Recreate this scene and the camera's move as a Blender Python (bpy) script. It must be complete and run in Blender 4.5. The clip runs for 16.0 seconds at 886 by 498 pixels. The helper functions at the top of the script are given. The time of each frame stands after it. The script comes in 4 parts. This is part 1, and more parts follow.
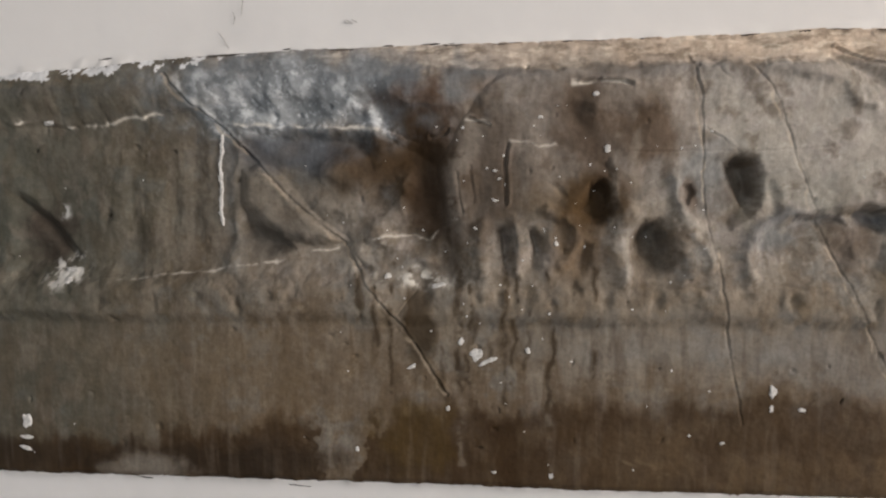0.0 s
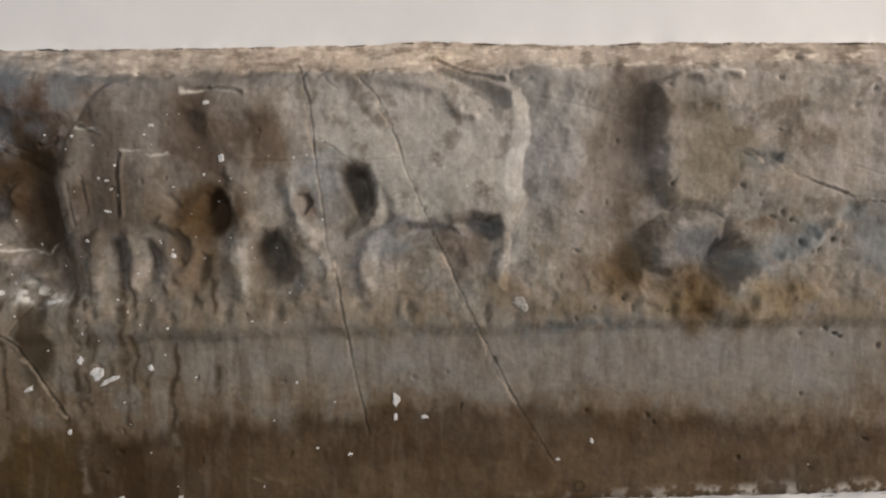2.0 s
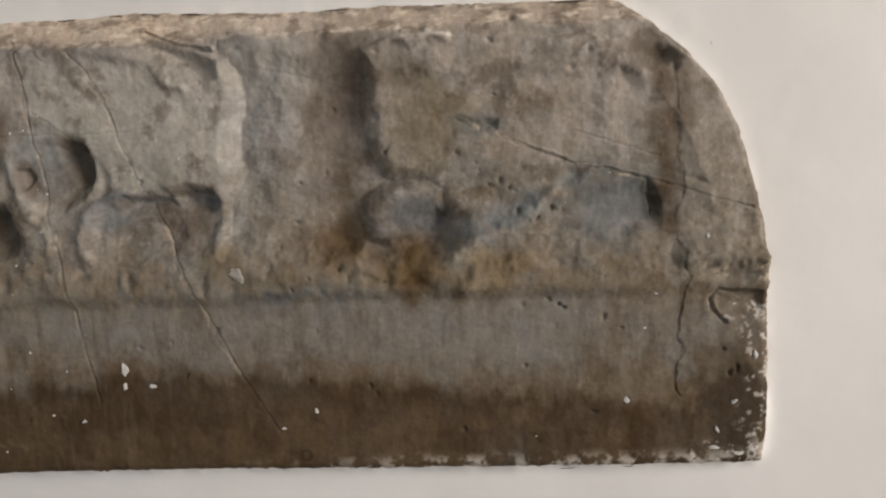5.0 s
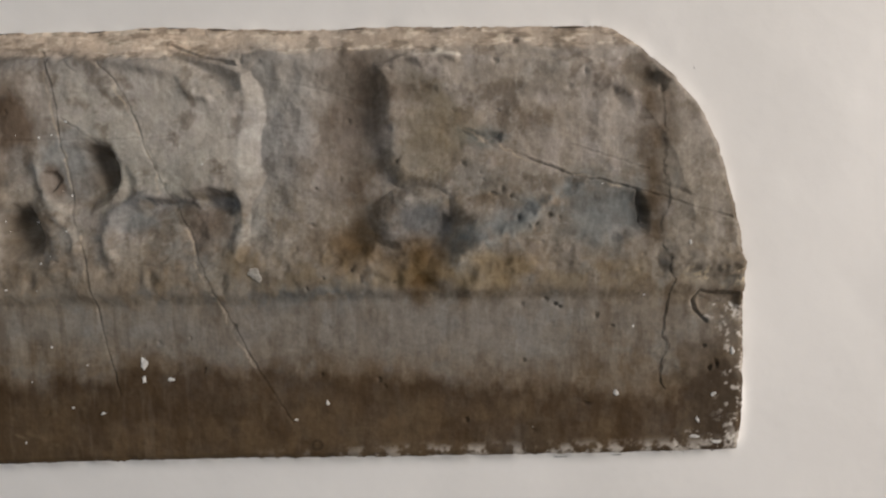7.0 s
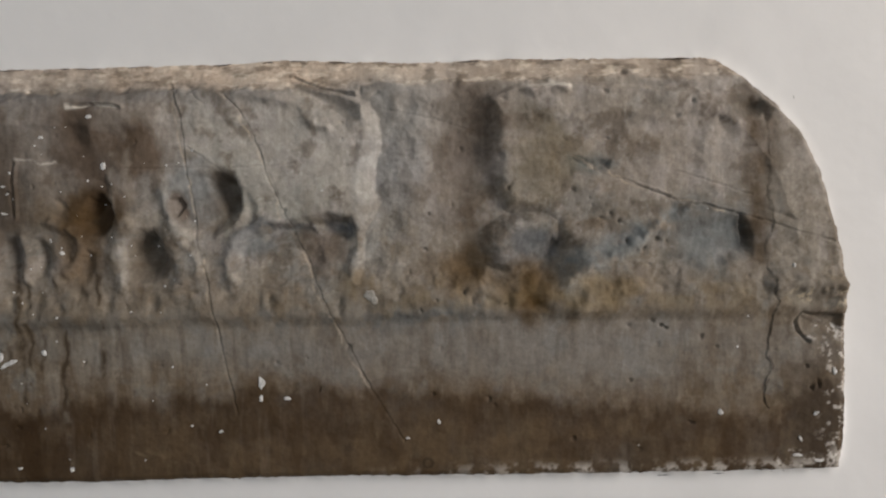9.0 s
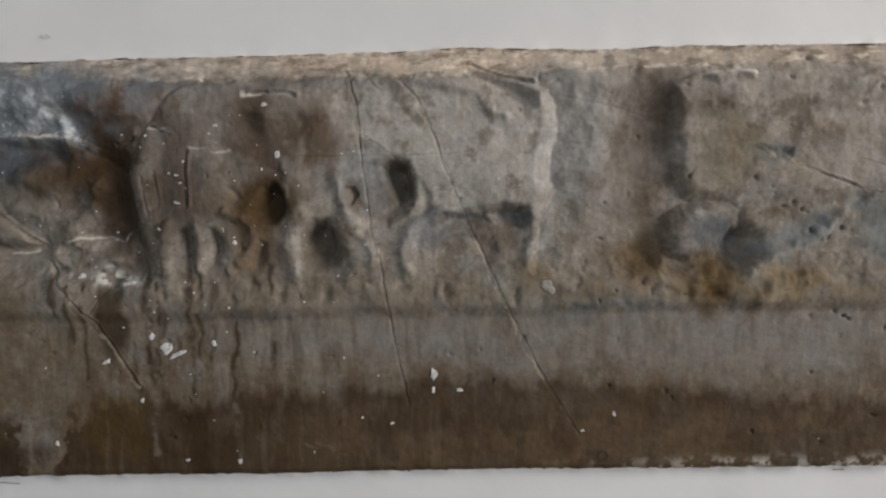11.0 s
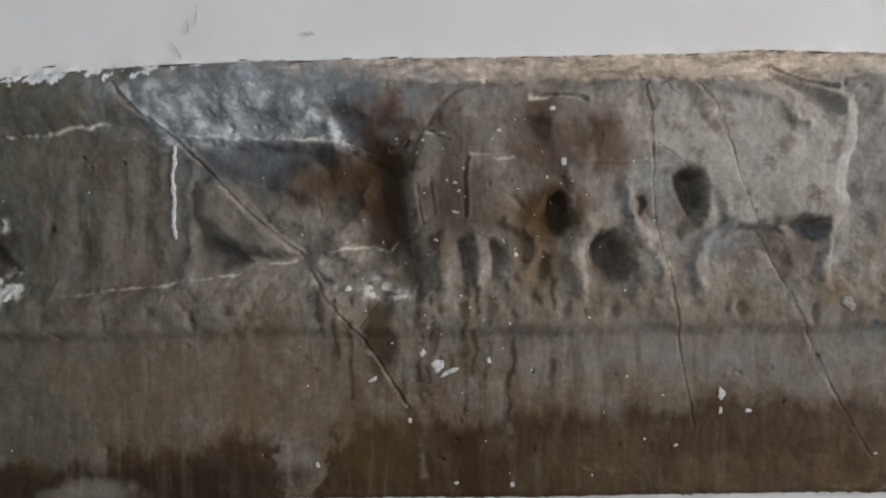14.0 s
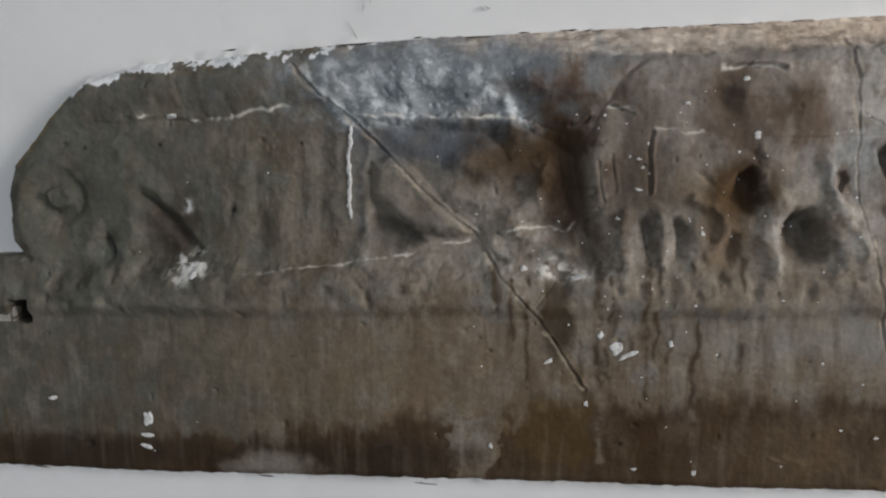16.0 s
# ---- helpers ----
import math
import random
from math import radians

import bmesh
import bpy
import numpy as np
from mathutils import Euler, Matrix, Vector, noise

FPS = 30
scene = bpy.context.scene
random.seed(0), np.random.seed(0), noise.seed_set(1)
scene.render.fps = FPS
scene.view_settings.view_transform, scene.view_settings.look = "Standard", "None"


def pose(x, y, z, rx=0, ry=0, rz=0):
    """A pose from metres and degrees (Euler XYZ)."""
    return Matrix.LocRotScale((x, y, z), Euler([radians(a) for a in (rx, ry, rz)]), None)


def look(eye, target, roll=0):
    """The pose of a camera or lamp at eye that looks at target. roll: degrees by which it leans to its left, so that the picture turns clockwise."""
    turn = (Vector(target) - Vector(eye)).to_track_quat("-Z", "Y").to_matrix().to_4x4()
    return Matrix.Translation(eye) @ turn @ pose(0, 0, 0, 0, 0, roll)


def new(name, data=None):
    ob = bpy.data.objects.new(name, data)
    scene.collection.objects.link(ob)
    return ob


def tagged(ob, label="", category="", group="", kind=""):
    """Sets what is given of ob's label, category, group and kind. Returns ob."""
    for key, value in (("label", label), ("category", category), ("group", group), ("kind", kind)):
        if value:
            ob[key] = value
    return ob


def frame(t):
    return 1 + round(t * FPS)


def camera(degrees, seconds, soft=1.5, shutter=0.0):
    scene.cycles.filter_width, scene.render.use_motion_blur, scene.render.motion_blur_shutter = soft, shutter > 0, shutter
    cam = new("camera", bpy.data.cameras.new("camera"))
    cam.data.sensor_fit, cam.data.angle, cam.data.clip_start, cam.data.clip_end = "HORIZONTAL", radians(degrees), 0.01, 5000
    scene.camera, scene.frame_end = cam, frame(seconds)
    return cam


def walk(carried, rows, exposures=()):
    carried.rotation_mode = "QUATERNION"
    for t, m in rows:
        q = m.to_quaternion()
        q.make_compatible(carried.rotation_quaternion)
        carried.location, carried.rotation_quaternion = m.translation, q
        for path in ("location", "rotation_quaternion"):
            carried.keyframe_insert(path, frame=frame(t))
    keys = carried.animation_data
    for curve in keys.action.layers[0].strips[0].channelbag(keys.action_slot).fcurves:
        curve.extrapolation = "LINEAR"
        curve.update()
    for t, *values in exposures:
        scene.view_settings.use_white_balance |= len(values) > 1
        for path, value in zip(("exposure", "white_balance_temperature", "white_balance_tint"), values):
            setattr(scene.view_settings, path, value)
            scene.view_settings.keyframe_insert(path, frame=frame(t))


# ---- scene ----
cam = camera(68.2, 16.0, soft=2.2)
PATH = [
    (0, (-0.0004, 0.016, 1.5768), (-0.218, 1.9948, 1.384), -0.7),
    (0.5, (0.0876, -0.004, 1.5611), (-0.0943, 1.9827, 1.4204), -0.79),
    (1, (0.1924, -0.013, 1.5539), (0.0347, 1.9774, 1.4382), -1.09),
    (1.5, (0.2965, -0.002, 1.5508), (0.1891, 1.9919, 1.4367), -1.1),
    (2, (0.3512, 0.043, 1.5571), (0.382, 2.0385, 1.4269), -1.11),
    (2.5, (0.4353, 0.073, 1.5537), (0.5656, 2.0654, 1.438), -1.2),
    (3, (0.5775, 0.074, 1.5614), (0.6749, 2.0661, 1.4123), -1.31),
    (3.5, (0.6839, 0.074, 1.5611), (0.6725, 2.0652, 1.3744), -1.62),
    (4, (0.7109, 0.065, 1.5487), (0.6499, 2.0548, 1.3563), -1.82),
    (4.5, (0.739, 0.061, 1.5482), (0.6235, 2.0458, 1.3305), -2.12),
    (7, (0.6946, -0.009, 1.5461), (0.6811, 1.982, 1.3576), -1.12),
    (7.5, (0.6766, -0.019, 1.5467), (0.6536, 1.9745, 1.3871), -1.22),
    (8, (0.6462, -0.029, 1.5554), (0.6211, 1.9653, 1.406), -1.21),
    (8.5, (0.6074, -0.039, 1.5588), (0.5795, 1.9562, 1.4237), -1.21),
    (11, (0.3412, -0.032, 1.5459), (0.2889, 1.9632, 1.418), -1.21),
    (11.5, (0.2851, -0.029, 1.5468), (0.2294, 1.9666, 1.4262), -1.21),
    (12, (0.2177, -0.022, 1.5567), (0.1785, 1.9736, 1.4297), -1.11),
    (12.5, (0.1568, -0.015, 1.561), (0.119, 1.9808, 1.4379), -1.01),
    (13, (0.0915, -0.006, 1.5718), (0.0654, 1.989, 1.4336), -0.91),
    (13.5, (0.0303, 0.002, 1.5721), (0.0063, 1.9971, 1.4347), -0.91),
    (14, (-0.0288, 0.009, 1.5733), (-0.0549, 2.0032, 1.4239), -0.81),
    (14.5, (-0.0793, 0.017, 1.5696), (-0.127, 2.0104, 1.4142), -0.81),
    (15, (-0.1219, 0.019, 1.5643), (-0.2041, 2.0109, 1.4049), -0.81),
    (15.5, (-0.1555, 0.021, 1.5703), (-0.2868, 2.0074, 1.378), -0.92),
    (16, (-0.1589, 0.016, 1.5666), (-0.4012, 1.9922, 1.3771), -1.19),
]
EXPOSURES = [
    (0, 0.16, 6330, 13.0), (1.5, 0.16, 6230, 12.7), (3.5, 0.02, 6400, 12.2), (4.5, -0.08, 6380, 11.6), (7, -0.15, 6270, 11.2), (8.5, -0.17, 6130, 10.6), (11, -0.15, 5900, 9.6), (16, 0.05, 5780, 9.0),
]
walk(cam, [(t, look(eye, target, roll)) for t, eye, target, roll in PATH], EXPOSURES)

# ---- world and lights ----
world = bpy.data.worlds.new("sky")
scene.world = world
world.use_nodes = True
wn = world.node_tree
sky = wn.nodes.new("ShaderNodeTexSky")
sky.sky_type, sky.sun_disc = "NISHITA", False
sky.sun_elevation, sky.sun_rotation = radians(40), radians(120)
wn.nodes["Background"].inputs["Strength"].default_value = 0.1
wn.links.new(sky.outputs["Color"], wn.nodes["Background"].inputs["Color"])


def window_light(name, eye, target, wide, high, watts, colour):
    """Daylight from an area lamp in one assumed, unseen window opening."""
    data = bpy.data.lights.new(name, "AREA")
    data.shape, data.size, data.size_y, data.energy, data.color = "RECTANGLE", wide, high, watts, colour
    ob = new(name, data)
    ob.matrix_world = look(eye, target)
    return ob


window_light("daylight_east", (5.43, -1.7, 2.35), (0.0, -1.7, 2.35), 2.3, 2.1, 335, (1.0, 0.90, 0.80))
# added cool fill for the left side, no window known there
window_light("fill_south", (-0.6, -2.93, 1.9), (-0.6, 0.8, 1.9), 1.9, 1.5, 30, (0.88, 0.95, 1.0))


# ---- materials ----
def material(name, colour=(0.5, 0.5, 0.5), rough=0.85, metal=0.0):
    m = bpy.data.materials.new(name)
    m.use_nodes = True
    b = m.node_tree.nodes["Principled BSDF"]
    b.inputs["Base Color"].default_value = (*colour, 1)
    b.inputs["Roughness"].default_value = rough
    b.inputs["Metallic"].default_value = metal
    return m, m.node_tree, b


def add(tree, kind, **values):
    n = tree.nodes.new(kind)
    for key, value in values.items():
        n.inputs[key.replace("_", " ")].default_value = value
    return n


def mottled(name, colours, scale, rough=0.85, relief=0.02, grain=400, stretch=(1, 1, 1)):
    """A matt surface whose colour wanders between two tones, with fine grain in relief."""
    m, tree, b = material(name, colours[0], rough)
    at = tree.nodes.new("ShaderNodeTexCoord")
    mp = add(tree, "ShaderNodeMapping", Scale=stretch)
    tree.links.new(at.outputs["Object"], mp.inputs["Vector"])
    big = add(tree, "ShaderNodeTexNoise", Scale=scale, Detail=6.0, Roughness=0.6)
    fine = add(tree, "ShaderNodeTexNoise", Scale=grain, Detail=3.0, Roughness=0.6)
    for n in (big, fine):
        tree.links.new(mp.outputs["Vector"], n.inputs["Vector"])
    ramp = tree.nodes.new("ShaderNodeValToRGB")
    ramp.color_ramp.elements[0].position, ramp.color_ramp.elements[1].position = 0.35, 0.68
    for e, c in zip(ramp.color_ramp.elements, colours):
        e.color = (*c, 1)
    tree.links.new(big.outputs["Fac"], ramp.inputs["Fac"])
    tree.links.new(ramp.outputs["Color"], b.inputs["Base Color"])
    mix = add(tree, "ShaderNodeMath")
    mix.operation = "ADD"
    tree.links.new(big.outputs["Fac"], mix.inputs[0])
    tree.links.new(fine.outputs["Fac"], mix.inputs[1])
    bump = add(tree, "ShaderNodeBump", Strength=0.5, Distance=relief)
    tree.links.new(mix.outputs[0], bump.inputs["Height"])
    tree.links.new(bump.outputs["Normal"], b.inputs["Normal"])
    return m


def stone_material():
    """Weathered limestone: the colour, with some painted light and shade, lies in the mesh, grain, pits and sheen come
    on top.
    """
    m, tree, b = material("weathered_stone", rough=0.8)
    tint = tree.nodes.new("ShaderNodeVertexColor")
    tint.layer_name = "stone_tint"
    damp = tree.nodes.new("ShaderNodeAttribute")
    damp.attribute_name = "damp"
    b.inputs["Specular IOR Level"].default_value = 0.12
    at = tree.nodes.new("ShaderNodeTexCoord")
    streak = add(tree, "ShaderNodeMapping", Scale=(1, 1, 0.24))
    tree.links.new(at.outputs["Object"], streak.inputs["Vector"])
    patch = add(tree, "ShaderNodeTexNoise", Scale=38.0, Detail=8.0, Roughness=0.68)
    grain = add(tree, "ShaderNodeTexNoise", Scale=240.0, Detail=4.0, Roughness=0.7)
    runs = add(tree, "ShaderNodeTexNoise", Scale=150.0, Detail=4.0, Roughness=0.65)
    for n, src in ((patch, at.outputs["Object"]), (grain, at.outputs["Object"]), (runs, streak.outputs["Vector"])):
        tree.links.new(src, n.inputs["Vector"])

    def level(src, low, high, a, z):
        r = add(tree, "ShaderNodeMapRange", From_Min=low, From_Max=high, To_Min=a, To_Max=z)
        tree.links.new(src, r.inputs["Value"])
        return r.outputs["Result"]

    def mul(p, q):
        n = add(tree, "ShaderNodeMath")
        n.operation = "MULTIPLY"
        tree.links.new(p, n.inputs[0])
        tree.links.new(q, n.inputs[1])
        return n.outputs[0]

    shade = mul(mul(level(patch.outputs["Fac"], 0.3, 0.7, 0.82, 1.18), level(grain.outputs["Fac"], 0.3, 0.7, 0.92, 1.08)), level(runs.outputs["Fac"], 0.3, 0.7, 0.89, 1.11))
    mix = tree.nodes.new("ShaderNodeVectorMath")
    mix.operation = "SCALE"
    tree.links.new(tint.outputs["Color"], mix.inputs[0])
    tree.links.new(shade, mix.inputs["Scale"])
    tree.links.new(mix.outputs["Vector"], b.inputs["Base Color"])
    tree.links.new(level(damp.outputs["Fac"], 0.0, 1.0, 0.75, 0.55), b.inputs["Roughness"])
    total = add(tree, "ShaderNodeMath")
    total.operation = "ADD"
    tree.links.new(level(patch.outputs["Fac"], 0, 1, 0, 1.6), total.inputs[0])
    tree.links.new(level(grain.outputs["Fac"], 0, 1, 0, 0.5), total.inputs[1])
    bump = add(tree, "ShaderNodeBump", Strength=0.5, Distance=0.0011)
    tree.links.new(total.outputs[0], bump.inputs["Height"])
    tree.links.new(bump.outputs["Normal"], b.inputs["Normal"])
    return m


STONE = stone_material()
PLASTER = mottled("painted_plaster", ((0.67, 0.655, 0.635), (0.73, 0.715, 0.695)), 3.0, 0.6, 0.0005, 60)
LIME = mottled("lime_paint", ((0.42, 0.41, 0.39), (0.70, 0.69, 0.66)), 220.0, 0.8, 0.002, 600)
CRACK = mottled("hairline_dust", ((0.16, 0.15, 0.14), (0.30, 0.29, 0.27)), 120.0, 0.95, 0.001)
CREVICE = mottled("dark_crevice", ((0.03, 0.026, 0.022), (0.06, 0.05, 0.04)), 90.0, 0.95, 0.002)
MORTAR = mottled("pale_mortar", ((0.24, 0.22, 0.19), (0.40, 0.38, 0.34)), 90.0, 0.9, 0.004)
DULL_PLASTER = mottled("dull_plaster", ((0.27, 0.26, 0.245), (0.34, 0.33, 0.31)), 2.0, 0.85, 0.002)
FLOOR = mottled("floor_screed", ((0.10, 0.09, 0.08), (0.15, 0.14, 0.125)), 9.0, 0.7, 0.002)


# ---- mesh helpers ----
def part(name, bm, mat, parent=None, label=""):
    mesh = bpy.data.meshes.new(name)
    bm.to_mesh(mesh)
    bm.free()
    mesh.materials.append(mat)
    ob = new(name, mesh)
    ob.parent = parent
    return tagged(ob, label)


def sheet(name, verts, quads, mat, parent=None, label=""):
    mesh = bpy.data.meshes.new(name)
    mesh.vertices.add(len(verts))
    mesh.vertices.foreach_set("co", np.ascontiguousarray(verts, dtype=np.float32).ravel())
    mesh.loops.add(quads.size)
    mesh.loops.foreach_set("vertex_index", np.ascontiguousarray(quads, dtype=np.int32).ravel())
    mesh.polygons.add(len(quads))
    mesh.polygons.foreach_set("loop_start", np.arange(0, quads.size, 4, dtype=np.int32))
    mesh.polygons.foreach_set("use_smooth", np.ones(len(quads), dtype=bool))
    mesh.update(calc_edges=True)
    mesh.validate()
    mesh.materials.append(mat)
    ob = new(name, mesh)
    ob.parent = parent
    return tagged(ob, label)


def box(bm, low, high):
    lo, hi = Vector(low), Vector(high)
    bmesh.ops.create_cube(bm, size=1, matrix=Matrix.LocRotScale((lo + hi) / 2, None, hi - lo))
    return bm


def smooth(a, low=0.0, high=1.0):
    t = np.clip((a - low) / (high - low), 0, 1)
    return t * t * (3 - 2 * t)


def grit(x, z, size, seed, tall=1.0, octaves=4):
    """Cloudy noise from 0 to 1 with features of that size in metres, stretched upright by tall."""
    total, weight = np.zeros_like(x), 0.0
    for k in range(octaves):
        cells = np.random.RandomState(seed + 17 * k).rand(257, 257)
        u, v = x * 2 ** k / size + 60.3, z * 2 ** k / (size * tall) + 31.7
        i, j = np.floor(u).astype(int), np.floor(v).astype(int)
        a, b = smooth(u - i), smooth(v - j)
        i, j = i % 256, j % 256
        total += 0.6 ** k * ((cells[i, j] * (1 - a) + cells[i + 1, j] * a) * (1 - b) + (cells[i, j + 1] * (1 - a) + cells[i + 1, j + 1] * a) * b)
        weight += 0.6 ** k
    return smooth(total / weight, 0.15, 0.85)


def line(x, z, pts, closed=False):
    """Distance to a line of points, which side (left of its run is positive), and how far along it (0 to 1)."""
    pts = list(pts) + ([pts[0]] if closed else [])
    best, side, along = np.full(x.shape, 9.0), np.ones_like(x), np.zeros_like(x)
    n = len(pts) - 1
    for k in range(n):
        (ax, az), (bx, bz) = pts[k], pts[k + 1]
        dx, dz = bx - ax, bz - az
        t = np.clip(((x - ax) * dx + (z - az) * dz) / (dx * dx + dz * dz + 1e-12), 0, 1)
        d = np.hypot(x - ax - t * dx, z - az - t * dz)
        near = d < best
        best = np.where(near, d, best)
        side = np.where(near, np.sign(dx * (z - az) - dz * (x - ax)), side)
        along = np.where(near, (k + t) / n, along)
    return best, side, along


def inside(x, z, pts):
    hit = np.zeros(x.shape, dtype=bool)
    for (ax, az), (bx, bz) in zip(pts, pts[1:] + pts[:1]):
        if az != bz:
            hit ^= ((az > z) != (bz > z)) & (x < (bx - ax) * (z - az) / (bz - az) + ax)
    return hit


# ---- the stone's plan, seen square on: x along the wall, z up ----
FACE, WALL = 0.81, 0.838
STEP = 0.0014
X, Z = np.meshgrid(np.arange(-0.945, 1.081, STEP), np.arange(1.184, 1.764, STEP), indexing="ij")
JX = X + 0.010 * (grit(X, Z, 0.035, 5) - 0.5)
JZ = Z + 0.010 * (grit(X, Z, 0.035, 6) - 0.5)
SX = X + 0.008 * (grit(X, Z, 0.08, 9, 1.0, 2) - 0.5)
SZ = Z + 0.008 * (grit(X, Z, 0.08, 10, 1.0, 2) - 0.5)
FX = X + 0.004 * (grit(X, Z, 0.010, 7) - 0.5)
FZ = Z + 0.004 * (grit(X, Z, 0.010, 8) - 0.5)

OUTLINE = [
    (-0.935, 1.484), (-0.935, 1.198), (-0.6317, 1.1948), (-0.3982, 1.1973), (-0.1643, 1.1984), (0.1334, 1.198), (0.1808, 1.2005), (0.402, 1.2012), (0.6955, 1.1999), (0.9732, 1.2011), (1.064, 1.2035), (1.068, 1.2431),
    (1.068, 1.332), (1.065, 1.4336), (1.058, 1.4907), (1.047, 1.5401), (1.03, 1.5961), (1.009, 1.6377), (0.974, 1.6793), (0.9323, 1.7139), (0.9012, 1.7346), (0.8772, 1.7378), (0.7741, 1.7386), (0.6365, 1.7414), (0.4984, 1.7389),
    (0.3951, 1.7451), (0.2911, 1.7438), (0.4283, 1.7414), (0.3582, 1.7465), (0.2738, 1.7436), (0.0755, 1.7434), (-0.1391, 1.7435), (-0.2834, 1.7433), (-0.3642, 1.7412), (-0.4642, 1.7363), (-0.5376, 1.7313), (-0.6509, 1.7264), (-0.7139, 1.712),
    (-0.7559, 1.6793), (-0.7897, 1.6384), (-0.8219, 1.604), (-0.8337, 1.5642), (-0.8323, 1.5078), (-0.8161, 1.4865),
]
EX, EZ = 0.5 * (X + FX), 0.5 * (Z + FZ)
edge = line(EX, EZ, OUTLINE, True)[0] * np.where(inside(EX, EZ, OUTLINE), 1, -1) + 0.0035

# ---- relief: height towards the viewer, in metres ----
H = np.zeros_like(X)
RISE = np.zeros_like(X)


def near(pts, reach):
    """The part of the grid within reach of the points."""
    lo = [min(p[k] for p in pts) - reach - 0.006 for k in (0, 1)]
    hi = [max(p[k] for p in pts) + reach + 0.006 for k in (0, 1)]
    i = [int(np.clip((v - X[0, 0]) / STEP, 0, X.shape[0])) for v in (lo[0], hi[0])]
    j = [int(np.clip((v - Z[0, 0]) / STEP, 0, X.shape[1])) for v in (lo[1], hi[1])]
    return np.s_[i[0]:i[1] + 1, j[0]:j[1] + 1]


def hollow(at, rx, rz, deep, turn=0.0, power=2.0):
    w = near([at], 3.0 * max(rx, rz))
    c, s = math.cos(radians(turn)), math.sin(radians(turn))
    u, v = JX[w] - at[0], JZ[w] - at[1]
    r = np.hypot((u * c + v * s) / rx, (v * c - u * s) / rz)
    H[w] -= 1.2 * deep * np.exp(-r ** power)


def ridge(wide, high, *pts):
    w = near(pts, 3.0 * wide)
    d, _, a = line(JX[w], JZ[w], pts)
    H[w] += 1.35 * high * np.exp(-(d / wide) ** 2) * (0.8 + 0.4 * CLOUD[w])


def bank(wide, high, fade, *pts):
    """A step: the left of the run stands proud at the line and falls back to the level over the fade."""
    w = near(pts, 3.0 * fade)
    d, side, _ = line(JX[w], JZ[w], pts)
    H[w] += high * smooth(d * side, -wide, wide) * np.exp(-(d / fade) ** 2)


def crack(wide, deep, *pts, rag=0.6):
    """A fine break whose one lip stands a little proud; it fades and deepens along its run."""
    w = near(pts, 5.0 * wide)
    d, side, a = line(X[w] + rag * (FX[w] - X[w]), Z[w] + rag * (FZ[w] - Z[w]), pts)
    strong = 0.35 + 0.95 * CLOUD[w]
    H[w] -= deep * np.exp(-(d / wide) ** 2) * strong
    H[w] += 0.5 * deep * np.exp(-((d - 2.0 * wide) / wide) ** 2) * (side > 0) * strong


def depth_in(w, pts):
    """Distance inside a closed outline, negative outside it, over a part of the grid."""
    x, z = QX[w], QZ[w]
    return line(x, z, pts, True)[0] * np.where(inside(x, z, pts), 1, -1)


def pocket(deep, wall, lean, pts, flat=0.35):
    """A carved recess with an outline: its wall is that wide, and its floor sinks towards lean (degrees; None: level)."""
    wall = 1.3 * wall
    w = near(pts, 2.0 * wall)
    r = smooth(depth_in(w, pts), -0.4 * wall, wall)
    if lean is not None:
        c, s = math.cos(radians(lean)), math.sin(radians(lean))
        run = [p[0] * c + p[1] * s for p in pts]
        r = r * (flat + (1 - flat) * smooth(X[w] * c + Z[w] * s, min(run), max(run) - 0.2 * (max(run) - min(run))))
    H[w] -= 1.35 * deep * r


def form(high, wall, pts, top=None):
    """A raised form with an outline and rounded shoulders; it sinks into the border from the height top on."""
    w = near(pts, 2.0 * wall)
    r = np.sqrt(np.clip(smooth(depth_in(w, pts), -0.3 * wall, 1.6 * wall), 0, 1))
    RISE[w] = np.maximum(RISE[w], 1.1 * high * r * smooth(JZ[w], 1.440, 1.480) * (1 if top is None else 1 - smooth(JZ[w], top, 1.724)))


CLOUD = grit(X, Z, 0.03, 11)
QX, QZ = X + 0.35 * (JX - X) + 0.5 * (FX - X), Z + 0.35 * (JZ - Z) + 0.5 * (FZ - Z)
# ledge between the plain band and the carving, and the upper border
H += 0.009 * smooth(0.5 * (Z + JZ), 1.402, 1.422) * (1 - smooth(JZ, 1.445, 1.500))
H -= 0.018 * smooth(JZ, 1.440, 1.480) * (1 - smooth(JZ, 1.655, 1.715)) * smooth(edge, 0.01, 0.07)
H -= 0.004 * smooth(JZ, 1.708, 1.722) + 0.004 * smooth(JZ, 1.722, 1.745)

BASE = H.copy()
# the large rounded body with its legs
BODY = [(-0.0651, 1.4347), (-0.0698, 1.4674), (-0.0786, 1.5072), (-0.0857, 1.5504), (-0.0914, 1.5933), (-0.091, 1.6251), (-0.0837, 1.6497), (-0.068, 1.6705), (-0.0424, 1.691), (-0.0065, 1.707), (0.0433, 1.7157), (0.1279, 1.7167), (0.2262, 1.7161), (0.3031, 1.7186), (0.3659, 1.7159),
        (0.4215, 1.7051), (0.4535, 1.6906), (0.4641, 1.6703), (0.4657, 1.6404), (0.4575, 1.6043), (0.4563, 1.5798), (0.4613, 1.5635), (0.4488, 1.5426), (0.4404, 1.5236), (0.4385, 1.4952), (0.4351, 1.4596), (0.4338, 1.4273)]
form(0.018, 0.013, BODY, 1.690)
form(0.0160, 0.022, [(-0.1628, 1.711), (-0.0272, 1.7256), (-0.0306, 1.6134), (-0.0868, 1.6017), (-0.1162, 1.6221), (-0.1513, 1.6404)], 1.690)
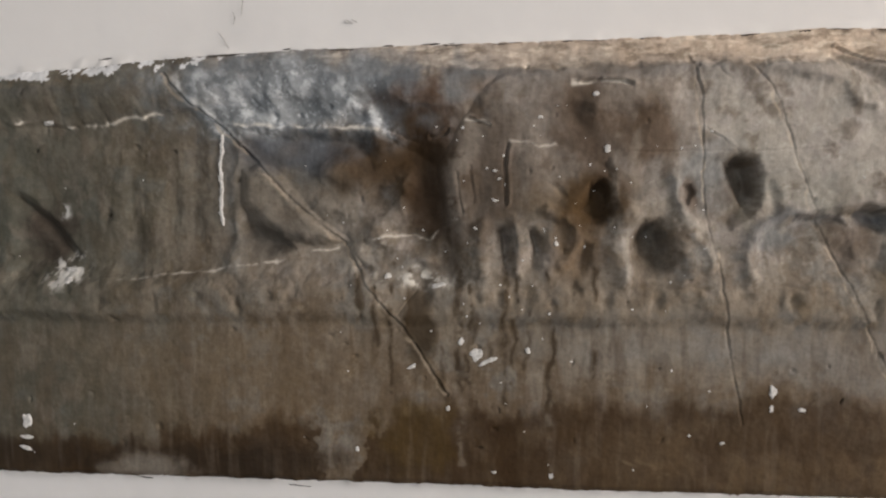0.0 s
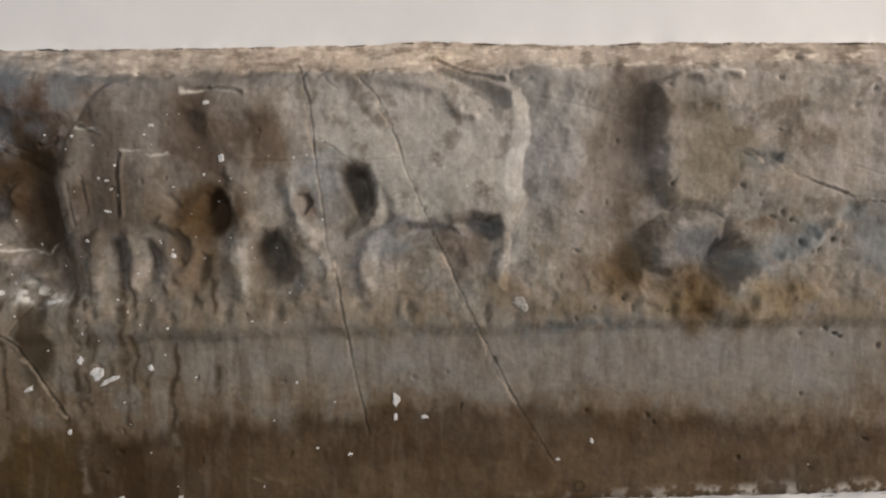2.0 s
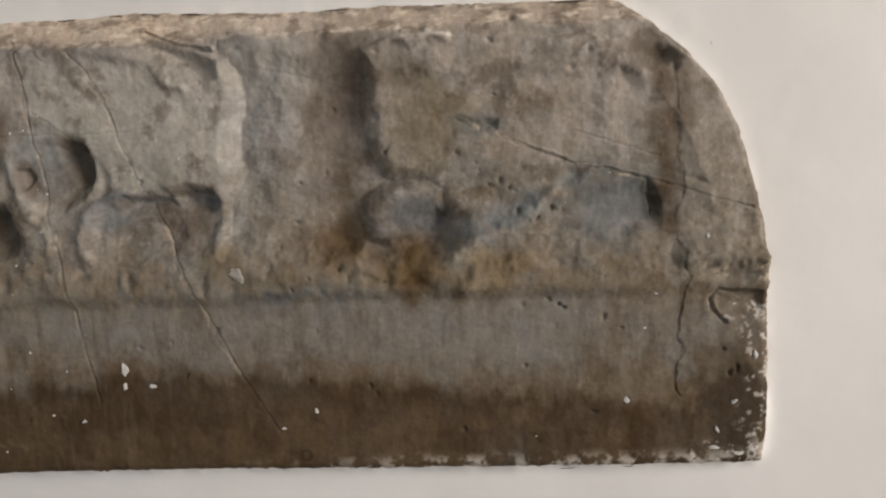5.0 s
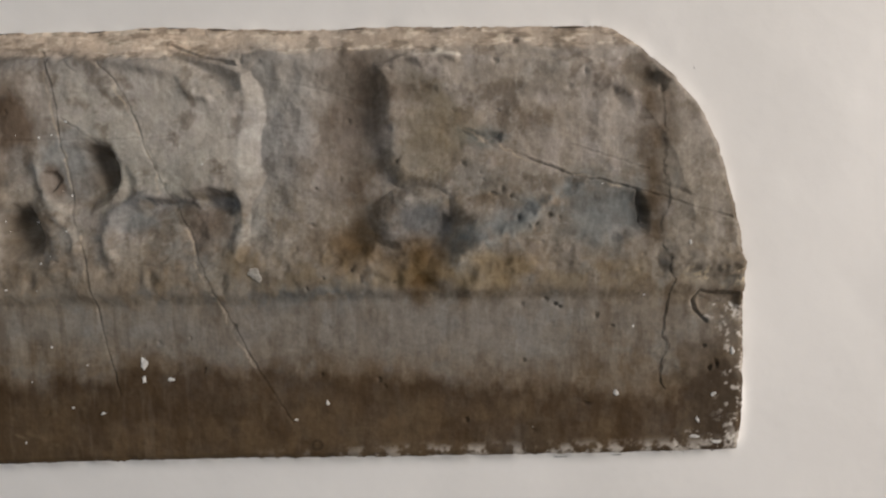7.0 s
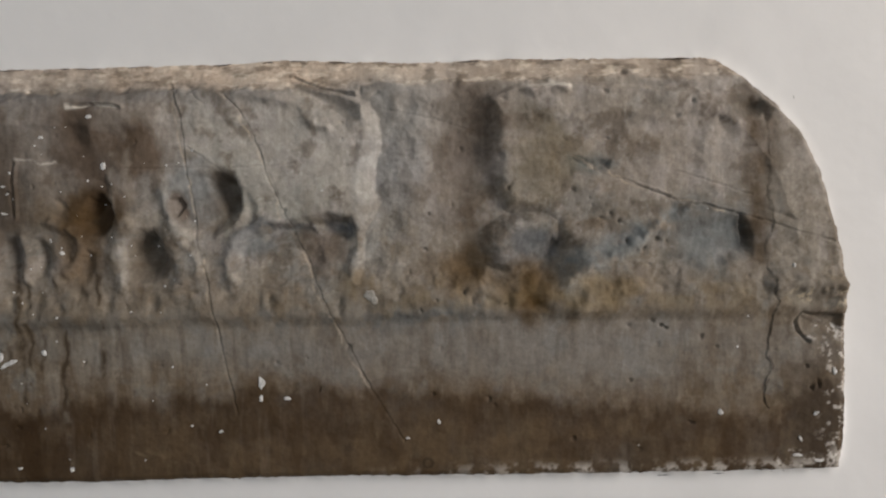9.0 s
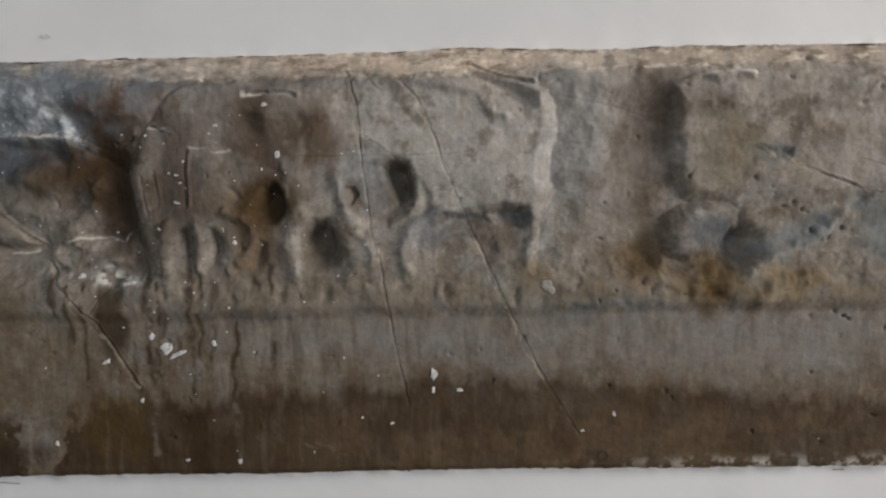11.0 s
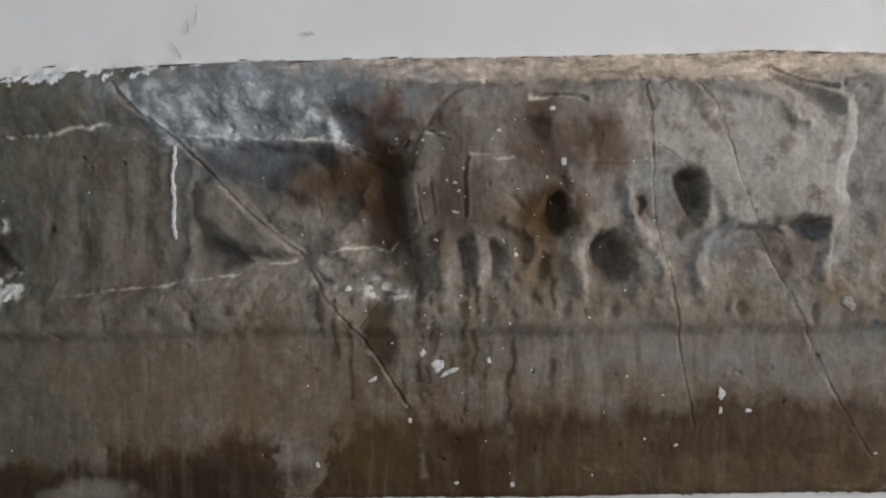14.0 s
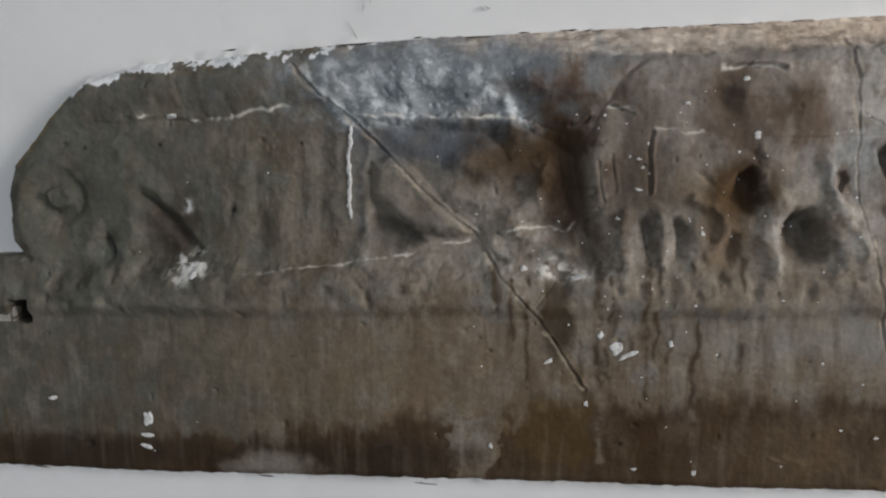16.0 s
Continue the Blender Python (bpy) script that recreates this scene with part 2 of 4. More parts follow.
# hollow between its back and the border, with a cracked upper lip
pocket(0.011, 0.010, 60, [(0.3554, 1.7189), (0.3867, 1.7099), (0.4215, 1.7009), (0.4438, 1.688), (0.4425, 1.6708), (0.4252, 1.6593), (0.4077, 1.6715), (0.3868, 1.6878), (0.3659, 1.7049)])
ridge(0.006, 0.003, (0.2856, 1.7107), (0.338, 1.7006), (0.3728, 1.6826), (0.4007, 1.6598))
crack(0.0018, 0.006, (0.3603, 1.7243), (0.3937, 1.7112), (0.4354, 1.702))
# shield-shaped recess, deep on one side
pocket(0.010, 0.009, 10, [(0.1977, 1.5774), (0.2107, 1.5962), (0.2285, 1.6072), (0.2568, 1.6108), (0.2779, 1.6041), (0.2869, 1.5828), (0.2853, 1.5567), (0.2724, 1.5357), (0.2489, 1.5218), (0.2276, 1.5236), (0.21, 1.5367), (0.1988, 1.554)], 0.45)
pocket(0.020, 0.008, 20, [(0.2404, 1.5999), (0.2602, 1.6045), (0.2771, 1.5971), (0.284, 1.5758), (0.281, 1.5497), (0.2654, 1.5472), (0.2542, 1.5622), (0.2431, 1.5815)])
pocket(0.006, 0.003, None, [(0.1948, 1.5725), (0.2062, 1.5765), (0.2103, 1.5651), (0.2016, 1.5511), (0.1932, 1.5569)])
ridge(0.007, 0.004, (0.1857, 1.5776), (0.191, 1.5527), (0.2056, 1.5297), (0.2188, 1.5059), (0.2256, 1.4772))
# arched recess
pocket(0.011, 0.009, 65, [(0.2875, 1.4654), (0.2762, 1.4814), (0.2764, 1.5014), (0.285, 1.517), (0.3035, 1.5287), (0.3304, 1.5396), (0.3657, 1.5454), (0.4009, 1.5505), (0.4277, 1.5465), (0.4348, 1.5272), (0.4321, 1.4953), (0.4252, 1.4647), (0.3799, 1.4597), (0.3302, 1.4605)], 0.5)
pocket(0.015, 0.008, 50, [(0.3784, 1.5367), (0.4009, 1.5476), (0.4263, 1.5429), (0.4306, 1.5245), (0.4193, 1.5147), (0.3975, 1.5165)])
pocket(0.004, 0.007, 60, [(0.302, 1.5188), (0.3304, 1.5347), (0.3728, 1.5389), (0.3798, 1.5267), (0.3374, 1.5218), (0.3126, 1.508)])
pocket(0.005, 0.010, None, [(0.3551, 1.5073), (0.3834, 1.5068), (0.394, 1.4852), (0.3763, 1.4698), (0.3586, 1.4787)])
ridge(0.007, 0.004, (0.334, 1.5445), (0.2986, 1.5331), (0.2765, 1.5157), (0.2692, 1.4908), (0.2747, 1.4656))
# oval hollow between two rounded legs
pocket(0.026, 0.013, 55, [(0.1399, 1.518), (0.153, 1.532), (0.1672, 1.5332), (0.1798, 1.5187), (0.1859, 1.4972), (0.1821, 1.4757), (0.1662, 1.4645), (0.1469, 1.4662), (0.135, 1.4836), (0.1339, 1.5037)], 0.3)
ridge(0.013, 0.006, (0.1353, 1.543), (0.1242, 1.5182), (0.1201, 1.4896), (0.1303, 1.4621))
ridge(0.012, 0.005, (0.1901, 1.5385), (0.2011, 1.5098), (0.2035, 1.4739), (0.1961, 1.4561))
# two small rounded legs and the slots beside them
ridge(0.011, 0.006, (-0.0391, 1.5245), (-0.0413, 1.4994), (-0.0407, 1.472))
ridge(0.009, 0.006, (0.0012, 1.5274), (0.0048, 1.5023), (0.0012, 1.4735))
pocket(0.011, 0.009, 20, [(-0.022, 1.5207), (-0.0132, 1.5248), (-0.0071, 1.5132), (-0.0055, 1.4931), (-0.0089, 1.4737), (-0.0183, 1.4753), (-0.022, 1.4955)])
pocket(0.012, 0.009, 20, [(0.0133, 1.5244), (0.022, 1.5257), (0.0309, 1.5112), (0.0333, 1.491), (0.0278, 1.4724), (0.0156, 1.474), (0.019, 1.4949)])
ridge(0.010, 0.004, (0.0441, 1.5196), (0.0463, 1.4944), (0.0428, 1.4693))
# deep brown cavity and the curl below it
pocket(0.021, 0.010, 40, [(0.0676, 1.5442), (0.0779, 1.5604), (0.0883, 1.5758), (0.1026, 1.5812), (0.1152, 1.5697), (0.1191, 1.5504), (0.1116, 1.5341), (0.0944, 1.5273), (0.078, 1.5333)])
ridge(0.007, 0.005, (0.039, 1.5468), (0.0617, 1.5393), (0.0757, 1.5248), (0.0738, 1.5062), (0.0575, 1.4834))
pocket(0.007, 0.009, 20, [(0.0797, 1.5118), (0.0896, 1.5045), (0.0904, 1.4757), (0.0801, 1.4651), (0.0629, 1.4689), (0.0604, 1.482), (0.0751, 1.4961)])
hollow((0.0773, 1.6571), 0.013, 0.024, 0.007, 20)
pocket(0.005, 0.009, 45, [(0.0959, 1.6004), (0.1088, 1.6066), (0.1185, 1.593), (0.1167, 1.5739), (0.104, 1.5791)])
pocket(0.004, 0.006, 45, [(0.0399, 1.5802), (0.0569, 1.575), (0.0623, 1.5635), (0.0508, 1.5608)])
crack(0.0020, 0.0050, (-0.0082, 1.6243), (-0.0117, 1.6003), (-0.0109, 1.5776), (-0.0101, 1.5562))
crack(0.0018, 0.0014, (-0.0539, 1.5997), (-0.0518, 1.5783), (-0.0496, 1.5569))
crack(0.0016, 0.0014, (-0.0692, 1.5928), (-0.0685, 1.5715), (-0.0636, 1.5464))
hollow((-0.0418, 1.5994), 0.014, 0.050, 0.003, 5)
hollow((0.0204, 1.5983), 0.016, 0.036, -0.003)
hollow((0.1478, 1.6452), 0.030, 0.050, -0.003)
hollow((0.2952, 1.558), 0.008, 0.020, 0.004, 15)
for x0, z0, r in ((-0.0504, 1.4417, 7), (-0.0252, 1.4377, 9), (0.0112, 1.4444, 12), (0.0434, 1.4345, 9), (0.0727, 1.4544, 8), (0.1083, 1.4394, 12), (0.1657, 1.4349, 10), (0.3016, 1.4329, 14), (0.323, 1.4362, 10)):
    hollow((x0, z0), 0.0007 * r, 0.0010 * r, 0.004)
# field beside the body, sunk along the body's flank
pocket(0.005, 0.016, 5, [(-0.1233, 1.6222), (-0.0973, 1.6288), (-0.0919, 1.579), (-0.079, 1.536), (-0.0982, 1.5219), (-0.1159, 1.5509)], 0.3)
hollow((-0.1216, 1.668), 0.030, 0.030, 0.004)
ridge(0.040, 0.006, (0.5187, 1.6934), (0.5127, 1.6033), (0.5069, 1.4834))
# the form with the rounded front, its jaw and muzzle
FRONT = [(0.6124, 1.6927), (0.6096, 1.6699), (0.6082, 1.642), (0.6088, 1.614), (0.6125, 1.5906), (0.6205, 1.5692), (0.6329, 1.5519), (0.6484, 1.5445), (0.6725, 1.534), (0.6922, 1.5207), (0.7076, 1.5018), (0.7361, 1.4904), (0.7792, 1.506), (0.8222, 1.5294), (0.8578, 1.55), (0.9288, 1.5385), (1.0498, 1.5018), (1.0416, 1.5729), (0.9984, 1.6507), (0.9491, 1.6933), (0.8373, 1.6972), (0.7392, 1.7064), (0.6549, 1.7055)]
form(0.0185, 0.013, FRONT, 1.695)
form(0.0180, 0.016, [(0.7179, 1.4728), (0.715, 1.516), (0.7513, 1.5579), (0.8226, 1.5917), (0.9286, 1.5894), (1.0566, 1.5159), (1.0695, 1.386), (0.7202, 1.3928)])
form(0.0170, 0.013, [(0.5988, 1.5076), (0.6079, 1.5268), (0.6311, 1.5391), (0.6572, 1.5564), (0.6872, 1.5593), (0.7154, 1.5374), (0.6947, 1.5006), (0.6713, 1.4766), (0.6366, 1.4708), (0.6081, 1.4808)])
pocket(0.013, 0.012, 60, [(0.6571, 1.487), (0.6733, 1.5039), (0.6878, 1.5151), (0.7034, 1.5062), (0.713, 1.4801), (0.7085, 1.4672), (0.6889, 1.4589), (0.6711, 1.468)])
pocket(0.005, 0.014, None, [(0.6492, 1.454), (0.6745, 1.4592), (0.6834, 1.4373), (0.6735, 1.412), (0.6519, 1.4124), (0.643, 1.4345)])
pocket(0.006, 0.012, 30, [(0.5528, 1.487), (0.5782, 1.4937), (0.598, 1.4789), (0.5916, 1.4573), (0.5663, 1.4578)])
ridge(0.011, 0.006, (0.7126, 1.4585), (0.7395, 1.4781), (0.7791, 1.4967), (0.8222, 1.5223))
ridge(0.010, 0.004, (0.7279, 1.4219), (0.7534, 1.4432), (0.793, 1.4511))
pocket(0.006, 0.008, 40, [(0.8223, 1.5387), (0.8401, 1.556), (0.8664, 1.554), (0.8543, 1.5373), (0.8329, 1.5263)])
pocket(0.008, 0.012, 20, [(0.8471, 1.5168), (0.8791, 1.5339), (0.9288, 1.5385), (0.9445, 1.524), (0.9447, 1.4861), (0.9077, 1.4725), (0.8719, 1.484), (0.8506, 1.4988)])
pocket(0.012, 0.004, None, [(0.9302, 1.5385), (0.9402, 1.5269), (0.946, 1.5097), (0.9446, 1.4954), (0.9361, 1.4971), (0.9346, 1.5149)])
pocket(0.005, 0.006, 45, [(0.8848, 1.478), (0.9019, 1.487), (0.9119, 1.4796), (0.8991, 1.4706)])
pocket(0.005, 0.005, 60, [(0.711, 1.6152), (0.7378, 1.6097), (0.7633, 1.6127), (0.7618, 1.6001), (0.7377, 1.5978), (0.7179, 1.6052)])
for x0, z0, r in ((0.6344, 1.5873, 6), (0.7809, 1.5324, 5), (0.7835, 1.5074, 4), (0.797, 1.4985, 6), (0.8111, 1.4781, 5), (0.7386, 1.5617, 4), (0.7441, 1.5524, 5), (0.8349, 1.5049, 4), (0.7814, 1.7191, 7), (0.531, 1.5427, 3), (0.8007, 1.5142, 5), (0.9363, 1.4554, 4), (0.6644, 1.4919, 5)):
    hollow((x0, z0), 0.0005 * r, 0.0005 * r, 0.0016)
ridge(0.010, 0.002, (0.9284, 1.6418), (0.9108, 1.6665), (0.8792, 1.6797), (0.8302, 1.6808), (0.7949, 1.6657), (0.7806, 1.6416))
ridge(0.012, 0.0025, (0.8862, 1.5938), (0.8827, 1.6254), (0.8898, 1.6462))
hollow((0.684, 1.6821), 0.028, 0.020, -0.003)
ridge(0.005, 0.005, (0.6654, 1.6998), (0.6831, 1.7077), (0.7076, 1.703))
ridge(0.005, 0.003, (0.6124, 1.6927), (0.6372, 1.699), (0.662, 1.7068))
hollow((0.9479, 1.674), 0.016, 0.011, 0.012, -15)
crack(0.0011, 0.0013, (0.7166, 1.6116), (0.7553, 1.5946), (0.7871, 1.584), (0.8225, 1.5691), (0.8579, 1.5571), (0.8933, 1.5492), (0.9359, 1.5384), (0.975, 1.5262), (1.0106, 1.5134), (1.0498, 1.5018))
crack(0.0014, 0.0016, (0.8027, 1.578), (0.8295, 1.5669), (0.8508, 1.5579))
crack(0.0012, 0.0014, (0.8791, 1.5538), (0.9217, 1.5415), (0.9572, 1.5308))
crack(0.0012, 0.0012, (0.8509, 1.5946), (0.8827, 1.5848), (0.9145, 1.5742), (0.9464, 1.5636))
# broken joint of the end piece
JOINT = [(0.9605, 1.6654), (0.9628, 1.6411), (0.9657, 1.6236), (0.963, 1.6062), (0.9674, 1.5885), (0.9647, 1.5675), (0.9699, 1.5462), (0.9743, 1.5276), (0.9666, 1.5071), (0.9632, 1.4893), (0.9626, 1.4678), (0.972, 1.4532), (0.9707, 1.4403), (0.9809, 1.4256), (0.9738, 1.417), (0.9739, 1.3988), (0.9705, 1.3807), (0.9656, 1.3588), (0.9701, 1.3366), (0.963, 1.3146), (0.9661, 1.2848)]
crack(0.0012, 0.0005, *JOINT[:11], rag=1.8)
crack(0.0010, 0.0012, *JOINT[10:], rag=1.8)
joint_x = np.interp(Z[0], [p[1] for p in JOINT[::-1]], [p[0] for p in JOINT[::-1]])
H += 0.0010 * smooth(FX - joint_x[None, :], -0.003, 0.003) * smooth(Z, 1.26, 1.29)
pocket(0.006, 0.006, 80, [(1.0012, 1.3961), (1.0097, 1.4076), (1.0369, 1.4114), (1.062, 1.4066), (1.0645, 1.3861), (1.0374, 1.3757), (1.01, 1.3784)])
crack(0.0022, 0.005, (1.0613, 1.4044), (1.037, 1.4027), (1.0118, 1.4105), (1.0026, 1.3983), (1.0057, 1.3836), (1.0194, 1.3724))
ridge(0.010, 0.007, (0.9757, 1.4474), (1.0078, 1.4511), (1.0578, 1.4457))
hollow((1.0214, 1.501), 0.026, 0.012, 0.004)
hollow((1.0152, 1.4249), 0.040, 0.012, 0.005)
# long scratches across the body
crack(0.0012, 0.0015, (0.2013, 1.7209), (0.2126, 1.6822), (0.2171, 1.6151), (0.2199, 1.5723), (0.2261, 1.5184), (0.241, 1.4604), (0.2487, 1.4019), (0.2594, 1.3429), (0.271, 1.2872))
crack(0.0011, 0.0013, (0.2663, 1.7125), (0.2906, 1.684), (0.3017, 1.6627), (0.3161, 1.6201), (0.3188, 1.6059), (0.3453, 1.542), (0.3776, 1.4688), (0.3989, 1.4192), (0.4203, 1.3773), (0.4491, 1.3181), (0.4911, 1.2471))
crack(0.0011, 0.0008, (0.2239, 1.7169), (0.2447, 1.692))
crack(0.0011, 0.0008, (0.1362, 1.6132), (0.2149, 1.6137), (0.279, 1.6116), (0.3572, 1.6157))
crack(0.0011, 0.0008, (0.219, 1.6398), (0.2506, 1.6179), (0.2858, 1.5817))
crack(0.0012, 0.0016, (0.0813, 1.6977), (0.1098, 1.6971), (0.1346, 1.6909))
crack(0.0012, 0.0016, (-0.0564, 1.6563), (-0.0315, 1.6501))
crack(0.0011, 0.0008, (0, 1.6245), (0.0432, 1.6243))
crack(0.0011, 0.0008, (0.4752, 1.6826), (0.5373, 1.6711), (0.5924, 1.6529))
# left half: the slanting break
crack(0.0015, 0.0030, (-0.4396, 1.7216), (-0.4088, 1.6843), (-0.3638, 1.6486), (-0.3126, 1.5958), (-0.275, 1.5572), (-0.2184, 1.5081))
crack(0.0015, 0.0030, (-0.2184, 1.5081), (-0.1868, 1.4559), (-0.1462, 1.4105), (-0.1158, 1.3652), (-0.0853, 1.3162))
hollow((-0.2157, 1.5046), 0.014, 0.012, 0.009)
crack(0.0012, 0.0016, (-0.1461, 1.4154), (-0.1188, 1.4522))
ridge(0.010, 0.004, (-0.3494, 1.6265), (-0.3536, 1.5622), (-0.3594, 1.4828))
form(0.011, 0.009, [(-0.3422, 1.5978), (-0.3186, 1.606), (-0.2907, 1.5862), (-0.2529, 1.5425), (-0.2131, 1.508), (-0.2547, 1.5043), (-0.2944, 1.5122), (-0.3155, 1.527), (-0.3459, 1.5563)])
pocket(0.012, 0.010, 50, [(-0.3463, 1.5506), (-0.3226, 1.5293), (-0.2945, 1.5093), (-0.2805, 1.4975), (-0.3173, 1.4909), (-0.3492, 1.4972)])
pocket(0.010, 0.012, 75, [(-0.345, 1.6534), (-0.302, 1.6483), (-0.2516, 1.6473), (-0.2086, 1.6437), (-0.1765, 1.6388), (-0.181, 1.6162), (-0.2098, 1.6167), (-0.2429, 1.6017), (-0.2714, 1.6094), (-0.3102, 1.6293)])
pocket(0.007, 0.010, 60, [(-0.2045, 1.6393), (-0.1835, 1.6432), (-0.1699, 1.6231), (-0.1759, 1.6005), (-0.1958, 1.608)])
bank(0.003, 0.006, 0.022, (-0.15, 1.6383), (-0.1725, 1.6486), (-0.201, 1.652), (-0.2728, 1.6548), (-0.3375, 1.6589))
ridge(0.010, 0.005, (-0.1691, 1.6429), (-0.1788, 1.6692), (-0.2, 1.6766), (-0.2325, 1.6702))
ridge(0.008, 0.002, (-0.3015, 1.6575), (-0.2947, 1.6785), (-0.2997, 1.6927))
ridge(0.008, 0.002, (-0.3482, 1.7007), (-0.3472, 1.6796), (-0.3357, 1.6652), (-0.3157, 1.6613))
hollow((-0.2608, 1.68), 0.024, 0.014, 0.005)
hollow((-0.3304, 1.6842), 0.018, 0.014, 0.006)
ridge(0.016, 0.007, (-0.2393, 1.6016), (-0.1967, 1.5866), (-0.1605, 1.5909), (-0.132, 1.5833))
ridge(0.014, 0.007, (-0.1322, 1.5783), (-0.1442, 1.5478), (-0.1705, 1.5231), (-0.1533, 1.4998), (-0.1139, 1.4876))
ridge(0.012, 0.005, (-0.245, 1.5567), (-0.2058, 1.5438), (-0.1732, 1.5447))
pocket(0.006, 0.012, 60, [(-0.1718, 1.579), (-0.1397, 1.5713), (-0.1477, 1.55), (-0.1772, 1.5362), (-0.1893, 1.5558)])
pocket(0.006, 0.012, 20, [(-0.1342, 1.5261), (-0.1055, 1.522), (-0.0978, 1.4931), (-0.1281, 1.4965), (-0.1492, 1.5113)])
ridge(0.010, 0.005, (-0.1934, 1.4947), (-0.1722, 1.4799), (-0.136, 1.4778), (-0.0997, 1.4823))
hollow((-0.1151, 1.4572), 0.016, 0.020, 0.006)
hollow((-0.1089, 1.4281), 0.018, 0.034, 0.003)
crack(0.0020, 0.004, (-0.1013, 1.6359), (-0.087, 1.6371), (-0.0796, 1.644))
crack(0.0018, 0.003, (-0.0542, 1.6562), (-0.0296, 1.6472))
crack(0.0018, 0.004, (0.0795, 1.6955), (0.1134, 1.6962), (0.1345, 1.693))
# left end: weathered figure with a round boss
ELBOW = [(-0.8298, 1.4813), (-0.8199, 1.4994), (-0.8309, 1.5417), (-0.8268, 1.5864), (-0.8058, 1.6118), (-0.7598, 1.6325), (-0.7191, 1.6458), (-0.6799, 1.6467), (-0.6645, 1.6226), (-0.6428, 1.6005), (-0.6195, 1.5675), (-0.6261, 1.5495), (-0.6546, 1.5645), (-0.6574, 1.5244), (-0.6555, 1.4838), (-0.6665, 1.4504), (-0.6903, 1.4505), (-0.694, 1.4766), (-0.7074, 1.5102), (-0.7243, 1.4768), (-0.7654, 1.4673), (-0.8011, 1.4796)]
ed = line(SX, SZ, ELBOW, True)[0] * np.where(inside(SX, SZ, ELBOW), 1, -1)
H += 0.009 * smooth(ed, -0.006, 0.018)
rr = np.hypot(JX + 0.768, JZ - 1.5629)
H += 0.006 * (1 - smooth(rr, 0.014, 0.022)) - 0.005 * np.exp(-((rr - 0.030) / 0.008) ** 2)
pocket(0.012, 0.006, 45, [(-0.7156, 1.5066), (-0.7069, 1.5162), (-0.6984, 1.5027), (-0.6938, 1.4789), (-0.704, 1.4804)])
pocket(0.010, 0.006, 45, [(-0.8195, 1.504), (-0.81, 1.5001), (-0.8015, 1.4849), (-0.8089, 1.4751), (-0.8193, 1.4873)])
pocket(0.012, 0.012, 45, [(-0.6562, 1.5646), (-0.6285, 1.5488), (-0.6087, 1.531), (-0.5758, 1.4898), (-0.5918, 1.4811), (-0.6197, 1.5056), (-0.6395, 1.5351)])
hollow((-0.6322, 1.4909), 0.026, 0.020, 0.007)
hollow((-0.5333, 1.5407), 0.006, 0.012, 0.004)
hollow((-0.4949, 1.5579), 0.012, 0.060, 0.004)
hollow((-0.4129, 1.5844), 0.014, 0.090, 0.004)
hollow((-0.4435, 1.5498), 0.012, 0.050, 0.004)
bank(0.004, 0.004, 0.03, (-0.6788, 1.6609), (-0.602, 1.6599), (-0.5043, 1.665), (-0.4199, 1.6779))
crack(0.0011, 0.0008, (-0.5838, 1.4597), (-0.4621, 1.4649), (-0.3591, 1.4722), (-0.2241, 1.4992))
crack(0.0012, 0.0016, (-0.1623, 1.5109), (-0.1085, 1.5136), (-0.0688, 1.5366))
crack(0.0011, 0.0008, (0.0694, 1.6962), (0.1244, 1.6926))
# pits along the ledge
pits = random.Random(4)
for k in range(70):
    hollow((pits.uniform(-0.85, 0.75), pits.uniform(1.418, 1.452)), pits.uniform(0.004, 0.010), pits.uniform(0.004, 0.010), pits.uniform(0.001, 0.003))
for k in range(140):
    hollow((pits.uniform(-0.85, 1.05), pits.uniform(1.23, 1.72)), pits.uniform(0.0015, 0.004), pits.uniform(0.0015, 0.004), pits.uniform(0.001, 0.004))
# clamp hole at the broken end, with its plug
hole = 1 - smooth(np.maximum(np.abs(FX + 0.8293) - 0.0125, np.abs(FZ - 1.4124) - 0.015), -0.002, 0.002)
H += np.clip(RISE, 0.0, np.maximum(0.0, 0.005 - BASE))
# general wear
H += 0.0055 * (grit(X, Z, 0.070, 41, 1.0, 2) - 0.5) * smooth(Z, 1.40, 1.43)
H += 0.0014 * (grit(X, Z, 0.034, 46) - 0.5) * smooth(Z, 1.41, 1.44)
H += 0.0009 * (grit(X, Z, 0.018, 42, 1.3) - 0.5) * (0.35 + 0.65 * smooth(Z, 1.40, 1.43))
H += 0.0005 * (grit(X, Z, 0.006, 43) - 0.5)
H += 0.003 * (grit(X, Z, 0.25, 44) - 0.5)
H -= 0.050 * hole
rim = np.clip(edge, -0.02, 0.010)
H -= 0.004 * (1 - smooth(rim, 0.0, 0.010)) * (0.5 + grit(X, Z, 0.02, 45))
H = np.where(edge < 0.0015, np.minimum(H, -0.004 - 0.060 * smooth(-edge, -0.0015, 0.004)), H)

# ---- stone colour: stains, bloom, with some light and shade painted in ----
TINT = np.empty((*X.shape, 3))
TINT[:] = (0.235, 0.206, 0.176)
DAMP = np.zeros_like(X)


# blends a tone in: real stains, and some painted light and shade
def lay_tone(mask, colour, damp=0.0):
    global TINT, DAMP
    k = np.clip(mask, 0, 1)
    TINT = TINT * (1 - k[..., None]) + np.array(colour) * k[..., None]
    DAMP = np.maximum(DAMP, k * damp)


